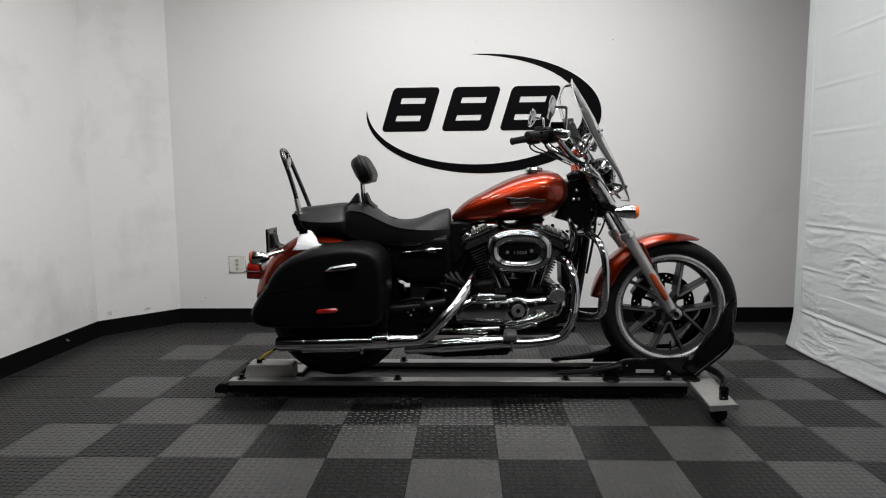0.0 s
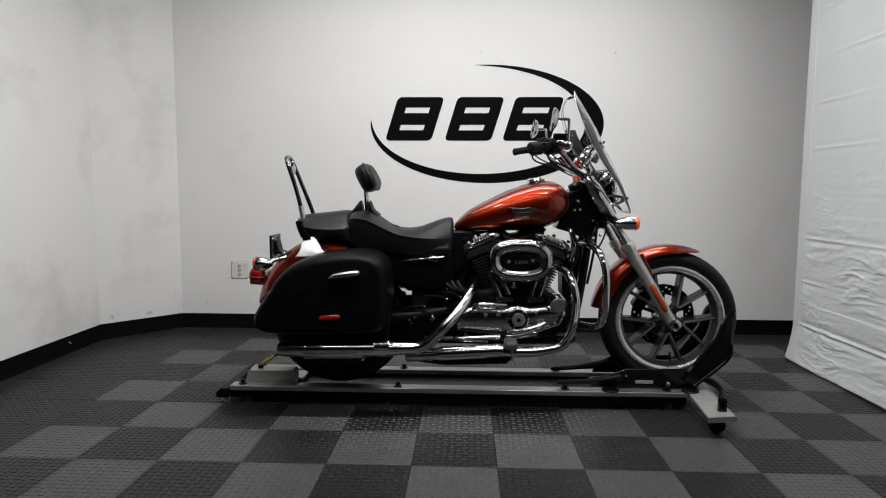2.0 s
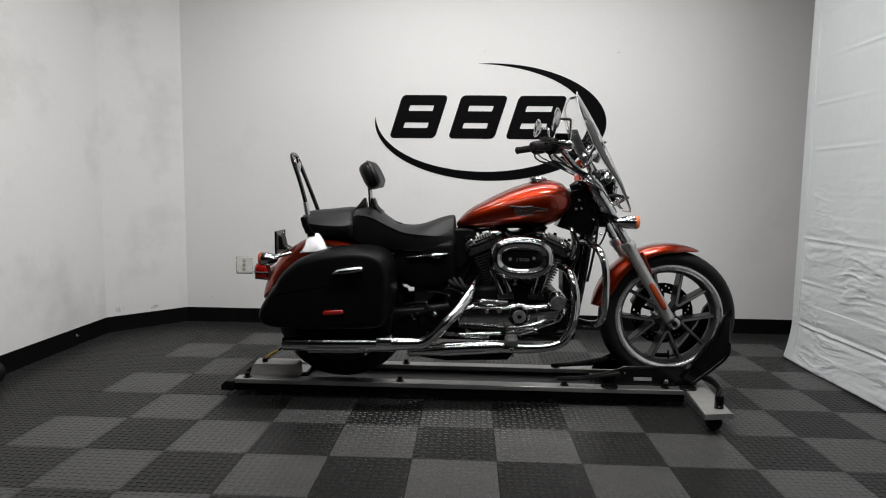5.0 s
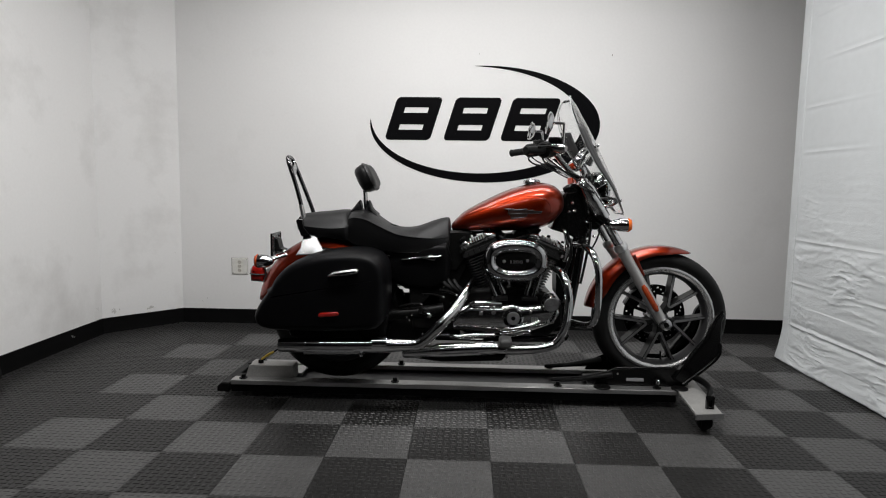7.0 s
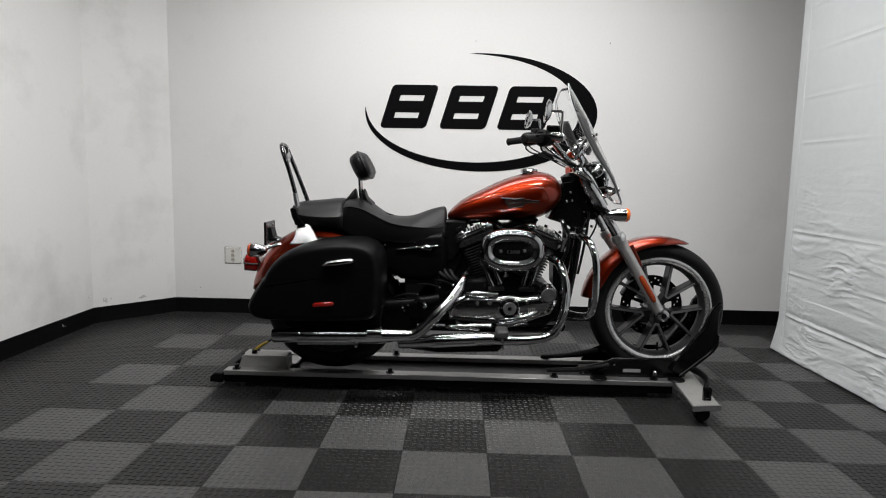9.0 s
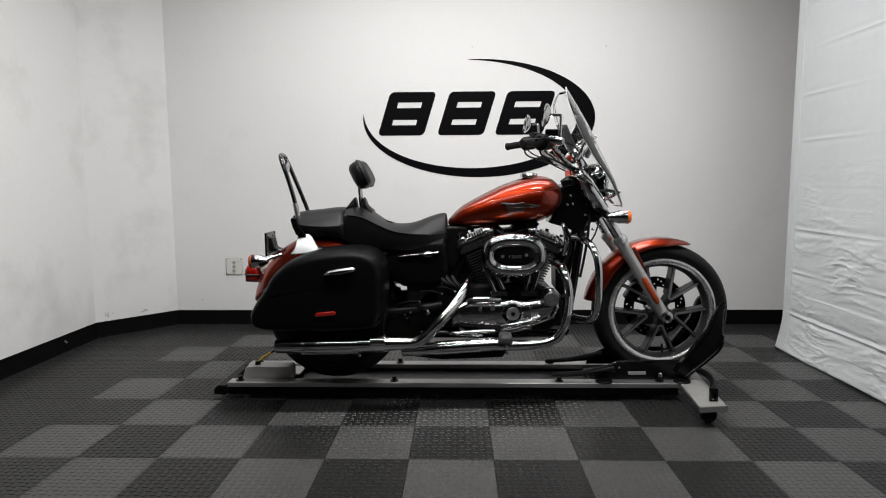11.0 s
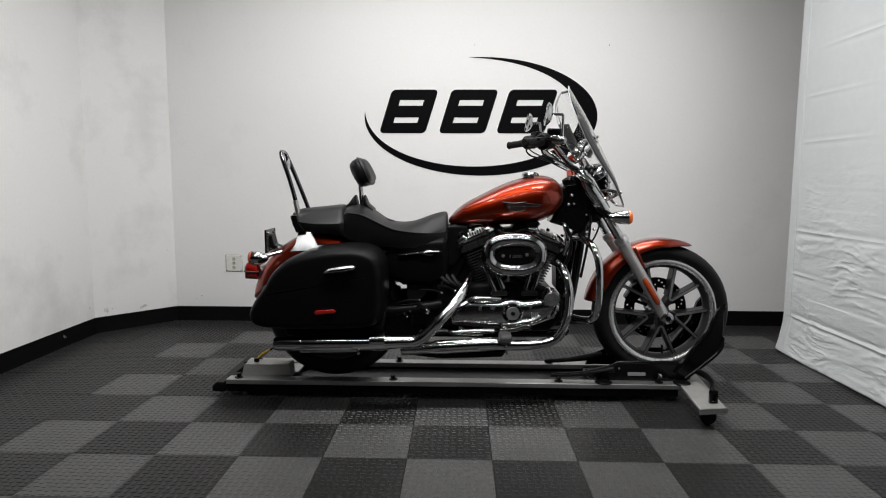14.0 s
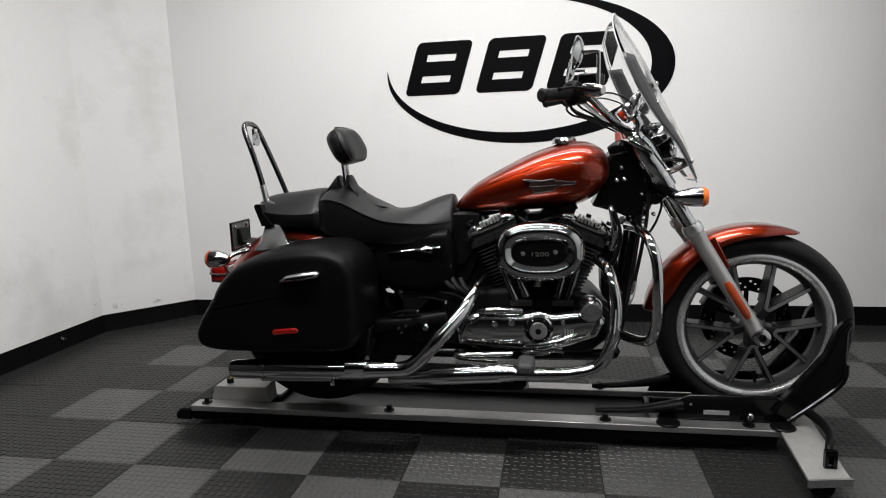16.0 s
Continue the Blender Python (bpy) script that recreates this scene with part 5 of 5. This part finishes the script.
part("coil_housing", puff([(-0.205, 0.782), (-0.14, 0.79), (-0.085, 0.785), (-0.075, 0.74), (-0.10, 0.66), (-0.14, 0.60), (-0.21, 0.60)], [(Y - 0.075, 0.01), (Y - 0.065, 0), (Y + 0.065, 0), (Y + 0.075, 0.01)]), SATINB, bike, "black housing under the tank")
part("tank_mount", puff([(0.17, 0.80), (0.22, 0.815), (0.24, 0.80), (0.225, 0.772), (0.19, 0.768)], [(Y - 0.095, 0.008), (Y - 0.085, 0), (Y + 0.085, 0), (Y + 0.095, 0.008)]), SATINB, bike, "black tank mount")
part("throttle_housing", puff([(0.01, 0.742), (0.02, 0.782), (0.06, 0.79), (0.08, 0.772), (0.115, 0.776), (0.135, 0.797), (0.185, 0.79), (0.205, 0.748)], [(Y - 0.07, 0.006), (Y - 0.06, 0), (Y + 0.06, 0)]), SATINB, bike, "black throttle housing")
part("fender_liner", slab([(-0.50, 0.34), (-0.49, 0.62), (-0.44, 0.60), (-0.415, 0.52), (-0.44, 0.47), (-0.42, 0.43), (-0.36, 0.40), (-0.36, 0.33)], Y - 0.09, Y + 0.09), SATINB, bike, "black inner fender liner")
part("transmission_case", puff([(-0.34, 0.33), (-0.35, 0.41), (-0.27, 0.50), (-0.12, 0.53), (-0.10, 0.33)], [(Y - 0.12, 0.01), (Y - 0.11, 0), (Y + 0.11, 0)]), SATINB, bike, "black transmission case")
part("electrics_box", box(-0.36, -0.21, Y - 0.12, Y + 0.10, 0.40, 0.56), SATINB, bike, "black battery box", bevel=0.01)
part("inner_fender", box(-0.46, -0.36, Y - 0.07, Y + 0.07, 0.55, 0.70), SATINB, bike, bevel=0.01)

# added black body that keeps the lower frame opening dark
part("lower_gap_filler", puff([(-0.46, 0.275), (-0.45, 0.36), (-0.36, 0.41), (-0.20, 0.42), (-0.12, 0.36), (-0.12, 0.275)], [(Y - 0.10, 0.006), (Y - 0.09, 0), (Y + 0.09, 0), (Y + 0.10, 0.006)]), SATINB, bike, "black filler across the open lower frame")
# added black body that blocks bright wall behind the rear cylinder
part("cylinder_gap_filler", puff([(-0.20, 0.48), (-0.20, 0.62), (-0.11, 0.66), (-0.06, 0.60), (-0.03, 0.53), (-0.08, 0.48)], [(Y - 0.055, 0.006), (Y - 0.045, 0), (Y + 0.045, 0), (Y + 0.055, 0.006)]), SATINB, bike, "black filler in the gap behind the rear cylinder")
for k in range(3):
    part("breather_hose", tube([(-0.215 + 0.03 * k, Y - 0.11, 0.575 - 0.006 * k), (-0.19 + 0.03 * k, Y - 0.135, 0.545 - 0.008 * k), (-0.15 + 0.025 * k, Y - 0.13, 0.522 - 0.008 * k)], 0.0095, seg=10), RUBBER, bike, "black breather hose")
# added white wedge in place of the bright wall seen through a gap
part("gap_wedge", slab([(-0.405, 0.538), (-0.392, 0.541), (-0.374, 0.529), (-0.378, 0.524), (-0.398, 0.528)], Y - 0.168, Y - 0.165), WHITEM, bike, "pale wedge standing in for a bright gap")
for x, z in ((-0.602, 0.42), (-0.506, 0.42), (-0.355, 0.385), (-0.34, 0.41), (-0.365, 0.40)):
    part("frame_bolt", lathe([(0.001, -0.008), (0.005, -0.007), (0.006, 0)], (x, Y - 0.165, z), seg=8), SATIN, bike)

# engine
part("crankcase", puff([(-0.16, 0.36), (-0.17, 0.46), (-0.12, 0.52), (0.02, 0.535), (0.19, 0.54), (0.29, 0.51), (0.345, 0.45), (0.34, 0.37), (0.28, 0.315), (-0.08, 0.305)], [(Y - 0.135, 0.012), (Y - 0.12, 0), (Y + 0.12, 0), (Y + 0.14, 0.015)]), SATINB, bike, "black crankcase", bevel=0.006)
ROCKM = mat("rocker_chrome", (0.75, 0.75, 0.75), 0.14, 1.0, vary=0.1, scale=30, bump=0.05, rough_vary=0.5)
PUSHM = mat("smoked_chrome", (0.22, 0.22, 0.22), 0.14, 1.0, vary=0.1, bump=0.02)
FINM = mat("black_finned_casting", (0.012, 0.012, 0.012), 0.38, 0.0, vary=0.2, fine=250, bump=0.1, spec=0.4)
CR = Vector((0.107, Y, 0.362))
for nm, ang in (("rear_cylinder", -22.5), ("front_cylinder", 22.5)):
    m0 = Matrix.Translation(CR) @ pose(0, 0, 0, 0, ang, 0)
    cy = part(nm, moved(tube([(0, 0, 0.13), (0, 0, 0.40)], 0.066, seg=28, curve=False), m0), SATINB, bike, "finned black engine cylinder")
    for i in range(13):
        h = 0.188 + i * 0.0128
        a = 0.087 - 0.012 * (12 - i) / 12
        out = [(-a, -0.075), (-a + 0.02, -0.098), (a - 0.02, -0.098), (a, -0.075), (a, 0.075), (a - 0.02, 0.092), (-a + 0.02, 0.092), (-a, 0.075)]
        k = len(out)
        v = [(p[0], p[1], h) for p in out] + [(p[0], p[1], h + 0.0045) for p in out]
        fs = [tuple(range(k)), tuple(range(2 * k - 1, k - 1, -1))] + [(q, (q + 1) % k, (q + 1) % k + k, q + k) for q in range(k)]
        part("fin", moved((v, fs), m0), FINM, cy)
    hd = part("cylinder_head", moved(box(-0.088, 0.088, -0.096, 0.096, 0.352, 0.388), m0), SATINB, cy, "black cylinder head", bevel=0.008)
    part("rocker_base", moved(box(-0.085, 0.085, -0.095, 0.095, 0.386, 0.396), m0), FINM, hd, "dark grey rocker base")
    for q in range(6):
        part("rib", moved(box(-0.087 + 0.029 * q, -0.061 + 0.029 * q, -0.1, 0.1, 0.362, 0.386), m0), FINM, cy)
    rb = part("rocker_box", moved(loft([(-0.094, 0.412, 0.392, 0.07), (-0.086, 0.428, 0.391, 0.095), (-0.05, 0.442, 0.39, 0.104), (-0.036, 0.430, 0.39, 0.102), (0.036, 0.430, 0.39, 0.102), (0.05, 0.442, 0.39, 0.104), (0.086, 0.428, 0.391, 0.095), (0.094, 0.412, 0.392, 0.07)], 0, 28, 3.2, n=4), m0), ROCKM, cy, "chrome rocker cover")
    part("rocker_rib", moved(join(*[box(-0.03 + 0.012 * q, -0.023 + 0.012 * q, -0.103, -0.06, 0.415, 0.436) for q in range(6)]), m0), BRIGHT, rb, bevel=0.002)
    part("rocker_ring", moved(tube([(-0.075, -0.07, 0.444), (-0.062, -0.085, 0.448), (-0.045, -0.07, 0.45), (-0.06, -0.055, 0.446)], 0.004, seg=8), m0), SATINB, rb)
    for q in (-0.07, 0.0, 0.07):
        part("head_bolt", moved(lathe([(0.001, 0.012), (0.008, 0.012), (0.009, 0)], (q, -0.082, 0.436), "z", 6), m0), CHROME, rb)
    part("spark_plug", moved(tube([(0.075 if ang > 0 else -0.075, -0.09, 0.39), (0.085 if ang > 0 else -0.085, -0.12, 0.40)], 0.009, curve=False), m0), SATINB, cy)
for x0, z0, x1, z1 in ((-0.028, 0.655, 0.036, 0.50), (0.012, 0.655, 0.072, 0.512), (0.205, 0.63, 0.172, 0.508), (0.242, 0.62, 0.205, 0.50)):
    pr = part("pushrod_tube", tube([(x0, Y - 0.135, z0), (x1, Y - 0.15, z1)], 0.012, curve=False), PUSHM, bike, "chrome pushrod tube")
    part("collar", tube([(x1 + (x0 - x1) * 0.12, Y - 0.149, z1 + (z0 - z1) * 0.12), (x1, Y - 0.15, z1)], 0.0145, curve=False), PUSHM, pr)
for tx in (0.02, 0.155):
    part("tappet_block", box(tx, tx + 0.07, Y - 0.162, Y - 0.12, 0.482, 0.502), FINM, bike, "dark tappet block", bevel=0.004)
camc = part("cam_cover", puff([(-0.155, 0.35), (-0.165, 0.41), (-0.14, 0.45), (-0.08, 0.465), (0.06, 0.462), (0.11, 0.478), (0.16, 0.462), (0.215, 0.47), (0.30, 0.475), (0.325, 0.44), (0.30, 0.385), (0.22, 0.355), (0.15, 0.335), (0.06, 0.335)], [(Y - 0.198, 0.036), (Y - 0.195, 0.02), (Y - 0.188, 0.007), (Y - 0.175, 0), (Y - 0.12, 0)]), CHROME2, bike, "polished cam cover", bevel=0.003)
tm = part("timer_cover", lathe([(0.001, -0.024), (0.02, -0.024), (0.022, -0.018), (0.036, -0.018), (0.041, -0.012), (0.043, 0.01)], (0.112, Y - 0.195, 0.415), seg=36), BLACK, camc, "round black timer cover")
part("timer_disc", lathe([(0.001, -0.006), (0.026, -0.006), (0.029, 0)], (0.112, Y - 0.2195, 0.415), seg=28), BRIGHT, tm, "polished centre disc")
part("timer_boss", lathe([(0.001, -0.004), (0.009, -0.004), (0.01, 0)], (0.112, Y - 0.226, 0.415), seg=16), BLACK, tm)
part("timer_ring", lathe([(0.042, -0.008), (0.047, -0.004), (0.047, 0.01)], (0.112, Y - 0.198, 0.415), seg=36), CHROME, tm)
for a in range(0, 360, 60):
    part("timer_screw", ball((0.112 + 0.036 * math.cos(radians(a)), Y - 0.213, 0.415 + 0.036 * math.sin(radians(a))), 0.0035, 0.003, 0.0035, 10, 6), CHROME, tm)
for bx, bz, br in ((-0.03, 0.43, 0.009), (0.025, 0.436, 0.011), (0.19, 0.44, 0.007), (0.27, 0.40, 0.007), (-0.12, 0.40, 0.007)):
    part("cover_bolt", lathe([(0.001, -0.012), (br, -0.012), (br * 1.15, 0)], (bx, Y - 0.193, bz), seg=8), CHROME, camc)
part("top_rail", tube([(-0.09, Y - 0.185, 0.468), (-0.06, Y - 0.2, 0.474), (0.0, Y - 0.2, 0.476), (0.06, Y - 0.19, 0.474)], [0.006, 0.013, 0.013, 0.008]), CHROME, camc, "chrome upper rail")
part("vent_grille", join(*[box(0.195 + 0.008 * q, 0.2 + 0.008 * q, Y - 0.202, Y - 0.19, 0.395, 0.415) for q in range(4)]), BRIGHT, camc)
part("lower_ridge", tube([(0.07, Y - 0.19, 0.352), (0.12, Y - 0.2, 0.362), (0.19, Y - 0.2, 0.378), (0.25, Y - 0.185, 0.41)], [0.012, 0.016, 0.014, 0.006]), CHROME, camc, "chrome lower ridge")
fl = part("oil_filter", tube([(0.268, Y - 0.165, 0.496), (0.274, Y - 0.195, 0.490), (0.278, Y - 0.225, 0.482)], [0.03, 0.040, 0.034], seg=12), ROCKM, bike, "chrome oil filter")
part("filter_end", lathe([(0.001, -0.006), (0.028, -0.006), (0.033, -0.002), (0.034, 0.004)], (0.279, Y - 0.229, 0.481), seg=28), PLATEM, fl, "dark filter end")
part("motor_mount", puff([(0.315, 0.66), (0.365, 0.68), (0.375, 0.56), (0.35, 0.46), (0.32, 0.50)], [(Y - 0.07, 0), (Y + 0.07, 0)]), SATINB, bike, bevel=0.005)
part("regulator", box(0.345, 0.375, Y - 0.06, Y + 0.06, 0.34, 0.46), SATINB, bike, bevel=0.004)
part("horn_bracket", tube([(0.345, Y - 0.10, 0.80), (0.36, Y - 0.12, 0.73), (0.345, Y - 0.11, 0.66)], [0.009, 0.016, 0.01]), CHROME, bike, "chrome top engine mount")
part("hose", tube([(0.352, Y - 0.12, 0.79), (0.372, Y - 0.13, 0.70), (0.345, Y - 0.13, 0.61), (0.32, Y - 0.11, 0.56)], 0.008), SATINB, bike, "black hose")
part("primary_cover", puff([(-0.2, 0.34), (-0.21, 0.45), (-0.1, 0.50), (0.15, 0.49), (0.28, 0.45), (0.28, 0.36), (0.15, 0.31), (-0.1, 0.30)], [(Y + 0.12, 0), (Y + 0.19, 0), (Y + 0.205, 0.02)]), CHROME, bike, "chrome primary cover on the far side", bevel=0.004)


# air cleaner: oval with a raised chrome band round a dark insert
def oval(rx, rz, cx=0.118, cz=0.671, n=56, p=2.45):
    return [(cx + rx * math.copysign(abs(math.cos(a)) ** (2 / p), math.cos(a)), cz + rz * math.copysign(abs(math.sin(a)) ** (2 / p), math.sin(a))) for a in [2 * math.pi * i / n for i in range(n)]]


ac = part("air_cleaner", puff(oval(0.141, 0.096), [(Y - 0.15, 0.004), (Y - 0.165, 0.0), (Y - 0.203, 0.0), (Y - 0.214, 0.0025), (Y - 0.222, 0.007), (Y - 0.229, 0.015), (Y - 0.234, 0.025), (Y - 0.2345, 0.032), (Y - 0.231, 0.039), (Y - 0.2245, 0.046), (Y - 0.2195, 0.053)]), SMOKED, bike, "oval chrome air cleaner cover with a dished face")


part("insert", puff(oval(0.088, 0.0425), [(Y - 0.2185, 0.0), (Y - 0.2215, 0.0), (Y - 0.223, 0.003)]), BLACK, ac, "black insert panel")
for bx, bz in ((0.066, 0.664), (0.168, 0.669)):
    part("insert_screw", lathe([(0.001, -0.006), (0.006, -0.005), (0.0075, 0)], (bx, Y - 0.223, bz + 0.004), seg=12), BRIGHT, ac)
txt = bpy.data.curves.new("figures", "FONT")
txt.body, txt.size, txt.extrude, txt.align_x, txt.align_y = "1200", 0.024, 0.0015, "CENTER", "CENTER"
txt.materials.append(BRIGHT)
fig = new("figures", txt)
fig.parent = ac
fig.matrix_basis = Matrix.Translation((0.118, Y - 0.2245, 0.666)) @ pose(0, 0, 0, 90, 0, 0) @ Matrix.Diagonal((1.25, 0.75, 1, 1))
part("carburettor", tube([(0.107, Y - 0.16, 0.67), (0.107, Y - 0.02, 0.68)], 0.04, curve=False), SATINB, bike)
part("fuel_rail_clutter", join(tube([(0.05, Y - 0.10, 0.77), (0.09, Y - 0.12, 0.745), (0.13, Y - 0.12, 0.76), (0.18, Y - 0.10, 0.775)], 0.007), tube([(0.07, Y - 0.08, 0.78), (0.08, Y - 0.11, 0.75), (0.10, Y - 0.12, 0.735)], 0.005)), SATINB, bike, "black fuel lines")

# exhaust
D1 = Y - 0.335
part("rear_header", tube([(-0.07, Y - 0.11, 0.575), (-0.085, Y - 0.19, 0.555), (-0.105, Y - 0.25, 0.522), (-0.135, Y - 0.29, 0.48), (-0.20, D1, 0.41), (-0.262, D1, 0.345), (-0.31, D1, 0.317), (-0.37, D1, 0.313)], [0.012, 0.017, 0.0205, 0.0225, 0.0235, 0.024, 0.025, 0.025], seg=20), CHROME, bike, "chrome rear exhaust header")
um = part("upper_muffler", tube([(-0.33, D1, 0.314), (-0.39, D1, 0.312), (-0.45, D1, 0.310), (-0.69, D1, 0.305), (-0.88, D1, 0.301), (-0.90, D1, 0.300)], [0.025, 0.028, 0.0335, 0.0335, 0.031, 0.028], seg=28, curve=False), CHROME, bike, "long chrome upper muffler")
part("muffler_clamp", tube([(-0.495, D1, 0.318), (-0.432, D1, 0.319)], 0.0365, seg=24, curve=False), CHROME, um, "bright clamp")
part("seam_ring", tube([(-0.785, D1, 0.303), (-0.777, D1, 0.303)], 0.0345, seg=24, curve=False), CHROME, um)
part("underside_shield", tube([(-0.79, D1 - 0.012, 0.277), (-0.55, D1 - 0.012, 0.283)], 0.012, seg=12, curve=False), SATIN, um)
part("clamp_bolt", rod((-0.545, D1 - 0.02, 0.275), (-0.54, D1 - 0.03, 0.269), 0.007, 8), SATIN, um)
D2 = Y - 0.275
lh = part("front_header", tube([(0.30, Y - 0.10, 0.63), (0.325, Y - 0.165, 0.615), (0.341, Y - 0.21, 0.575), (0.352, Y - 0.235, 0.51), (0.349, Y - 0.245, 0.44), (0.328, Y - 0.25, 0.362), (0.29, Y - 0.255, 0.310), (0.21, Y - 0.26, 0.289), (0.08, Y - 0.27, 0.286), (-0.02, D2, 0.290)], [0.017, 0.018, 0.019, 0.019, 0.019, 0.0195, 0.021, 0.022, 0.0235, 0.0235], seg=22), CHROME, bike, "chrome front exhaust header")
part("header_shield", tube([(0.346, Y - 0.262, 0.50), (0.338, Y - 0.266, 0.42), (0.315, Y - 0.270, 0.36), (0.285, Y - 0.273, 0.322)], [0.006, 0.011, 0.011, 0.006], seg=12), CHROME, lh)
lm = part("lower_muffler", tube([(0.04, D2 - 0.02, 0.298), (0.02, D2 - 0.02, 0.298), (-0.22, D2 - 0.02, 0.281), (-0.24, D2 - 0.02, 0.277), (-0.36, D2 - 0.02, 0.268), (-0.37, D2 - 0.02, 0.267)], [0.027, 0.0305, 0.0305, 0.024, 0.0235, 0.018], seg=26, curve=False), CHROME, bike, "chrome lower muffler")
part("collector", puff([(-0.35, 0.245), (-0.20, 0.228), (0.06, 0.238), (0.08, 0.262), (-0.34, 0.262)], [(Y - 0.29, 0.004), (Y - 0.28, 0), (Y - 0.12, 0)]), SATINB, lm, "dark collector box", bevel=0.004)
part("crossover", tube([(-0.02, Y - 0.24, 0.322), (-0.14, Y - 0.24, 0.330), (-0.16, Y - 0.20, 0.33)], 0.012), CHROME, lm)
part("heat_strip", tube([(0.03, Y - 0.25, 0.345), (-0.12, Y - 0.25, 0.338)], 0.010, curve=False), CHROME, lm)

PEGM = mat("grey_rubber", (0.045, 0.045, 0.045), 0.6, spec=0.3)
# foot controls, engine guard and small fittings
for s in (N, S_):
    fp = part("foot_peg", tube([(0.075, Y + s * 0.19, 0.325), (0.075, Y + s * 0.25, 0.325)], 0.012, curve=False), SATINB, bike, "black foot peg mount")
    part("peg_rubber", box(0.048, 0.102, Y + s * 0.295 - 0.05, Y + s * 0.295 + 0.05, 0.306, 0.345), PEGM, fp, "dark grey rubber foot peg", bevel=0.012)
    part("peg_feeler", rod((0.078, Y + s * 0.325, 0.305), (0.08, Y + s * 0.325, 0.262), 0.004, 8), CHROME, fp)
    pp = part("passenger_peg", tube([(-0.27, Y + s * 0.17, 0.42), (-0.30, Y + s * 0.21, 0.44)], 0.013, curve=False), SATINB, bike, "folded black passenger peg")
    part("peg_bolt", ball((-0.262, Y + s * 0.20, 0.415), 0.012, 0.012, 0.014, 12, 8), CHROME, pp)
    guard = [(0.40, Y + s * 0.07, 0.735), (0.425, Y + s * 0.16, 0.735), (0.448, Y + s * 0.25, 0.705), (0.464, Y + s * 0.29, 0.63), (0.466, Y + s * 0.29, 0.49), (0.45, Y + s * 0.27, 0.41), (0.41, Y + s * 0.19, 0.385), (0.36, Y + s * 0.10, 0.385)]
    part("engine_guard", tube(guard, 0.0155, seg=16), CHROME, bike, "chrome engine guard loop")
part("brake_pedal", tube([(0.06, Y - 0.20, 0.335), (0.12, Y - 0.225, 0.345), (0.165, Y - 0.24, 0.362), (0.19, Y - 0.25, 0.362)], [0.009, 0.010, 0.010, 0.012]), CHROME, bike, "chrome brake pedal")
part("brake_line", tube([(0.44, Y - 0.08, 0.86), (0.50, Y - 0.09, 0.82), (0.49, Y - 0.10, 0.76), (0.455, Y - 0.11, 0.70)], 0.004, seg=8), SATINB, bike)
for xa, za, xb, zb, r in ((-0.40, 0.44, -0.30, 0.455, 0.006), (-0.30, 0.50, -0.20, 0.49, 0.005), (-0.22, 0.52, -0.14, 0.50, 0.005)):
    part("linkage", tube([(xa, Y - 0.14, za), ((xa + xb) / 2, Y - 0.15, (za + zb) / 2 + 0.008), (xb, Y - 0.145, zb)], r, seg=8), SATINB, bike, "black linkage rod")
    part("linkage_bolt", ball((xb, Y - 0.15, zb), 0.006, 0.005, 0.006, 10, 6), SATIN, bike)
part("kickstand", tube([(-0.05, Y + 0.16, 0.28), (-0.18, Y + 0.19, 0.265), (-0.30, Y + 0.20, 0.262)], [0.014, 0.012, 0.012]), SATINB, bike, "folded black side stand")

# ---- the floor: interlocking tiles ----
T = 0.3048
floor = structure("floor", box(LEFT - 0.1, RIGHT + 0.1, FRONT - 0.1, BACK + 0.1, -0.08, -0.012), TILE_B, "checkered grey interlocking plastic tile floor")


def tile_shape(x0=0.0, y0=0.0, n=12):
    g, c = 0.0003, 0.0011
    v = [(x0 + x, y0 + y, z) for z, e in ((-0.012, g), (-0.0015, g), (0.0, c)) for x, y in ((e, e), (T - e, e), (T - e, T - e), (e, T - e))]
    f = [(8, 9, 10, 11)]
    for k in (0, 4):
        f += [(k + i, k + (i + 1) % 4, k + 4 + (i + 1) % 4, k + 4 + i) for i in range(4)]
    p = T / max(n, 1)
    for a in range(n):
        for b in range(n):
            cx, cy = x0 + (a + 0.5) * p, y0 + (b + 0.5) * p
            hx, hy = (0.0105, 0.0062) if (a + b) % 2 else (0.0062, 0.0105)
            k = len(v)
            for e, z in ((0.0, 0.0), (0.0020, 0.0017)):
                v += [(cx - hx + e, cy - hy + e, z), (cx + hx - e, cy - hy + e, z), (cx + hx - e, cy + hy - e, z), (cx - hx + e, cy + hy - e, z)]
            f += [(k + 4, k + 5, k + 6, k + 7)] + [(k + i, k + (i + 1) % 4, k + 4 + (i + 1) % 4, k + 4 + i) for i in range(4)]
    return v, f


kinds = [mesh_of("tile", tile_shape(), TILE_L, 20), mesh_of("tile", tile_shape(), TILE_D, 20)]
for i in range(-9, 11):
    for j in range(-19, 7):
        light = (i + j) % 2 == 0 and i >= -6 and j <= 5
        if j < -8 or i > 7:
            continue
        t = new("tile", kinds[0 if light else 1])
        t.parent = floor
        t.matrix_basis = pose(i * T, j * T, random.uniform(-0.0004, 0.0004), random.uniform(-0.08, 0.08), random.uniform(-0.08, 0.08), 0)
for light, nm, m in ((True, "light_tiles", TILE_L), (False, "dark_tiles", TILE_D)):
    rest_ = [tile_shape(i * T, j * T, 0) for i in range(-9, 11) for j in range(-19, 7) if (j < -8 or i > 7) and ((i + j) % 2 == 0 and i >= -6 and j <= 5) == light]
    o = part(nm, join(*rest_), m, floor)
    tagged(o, kind="stuff")
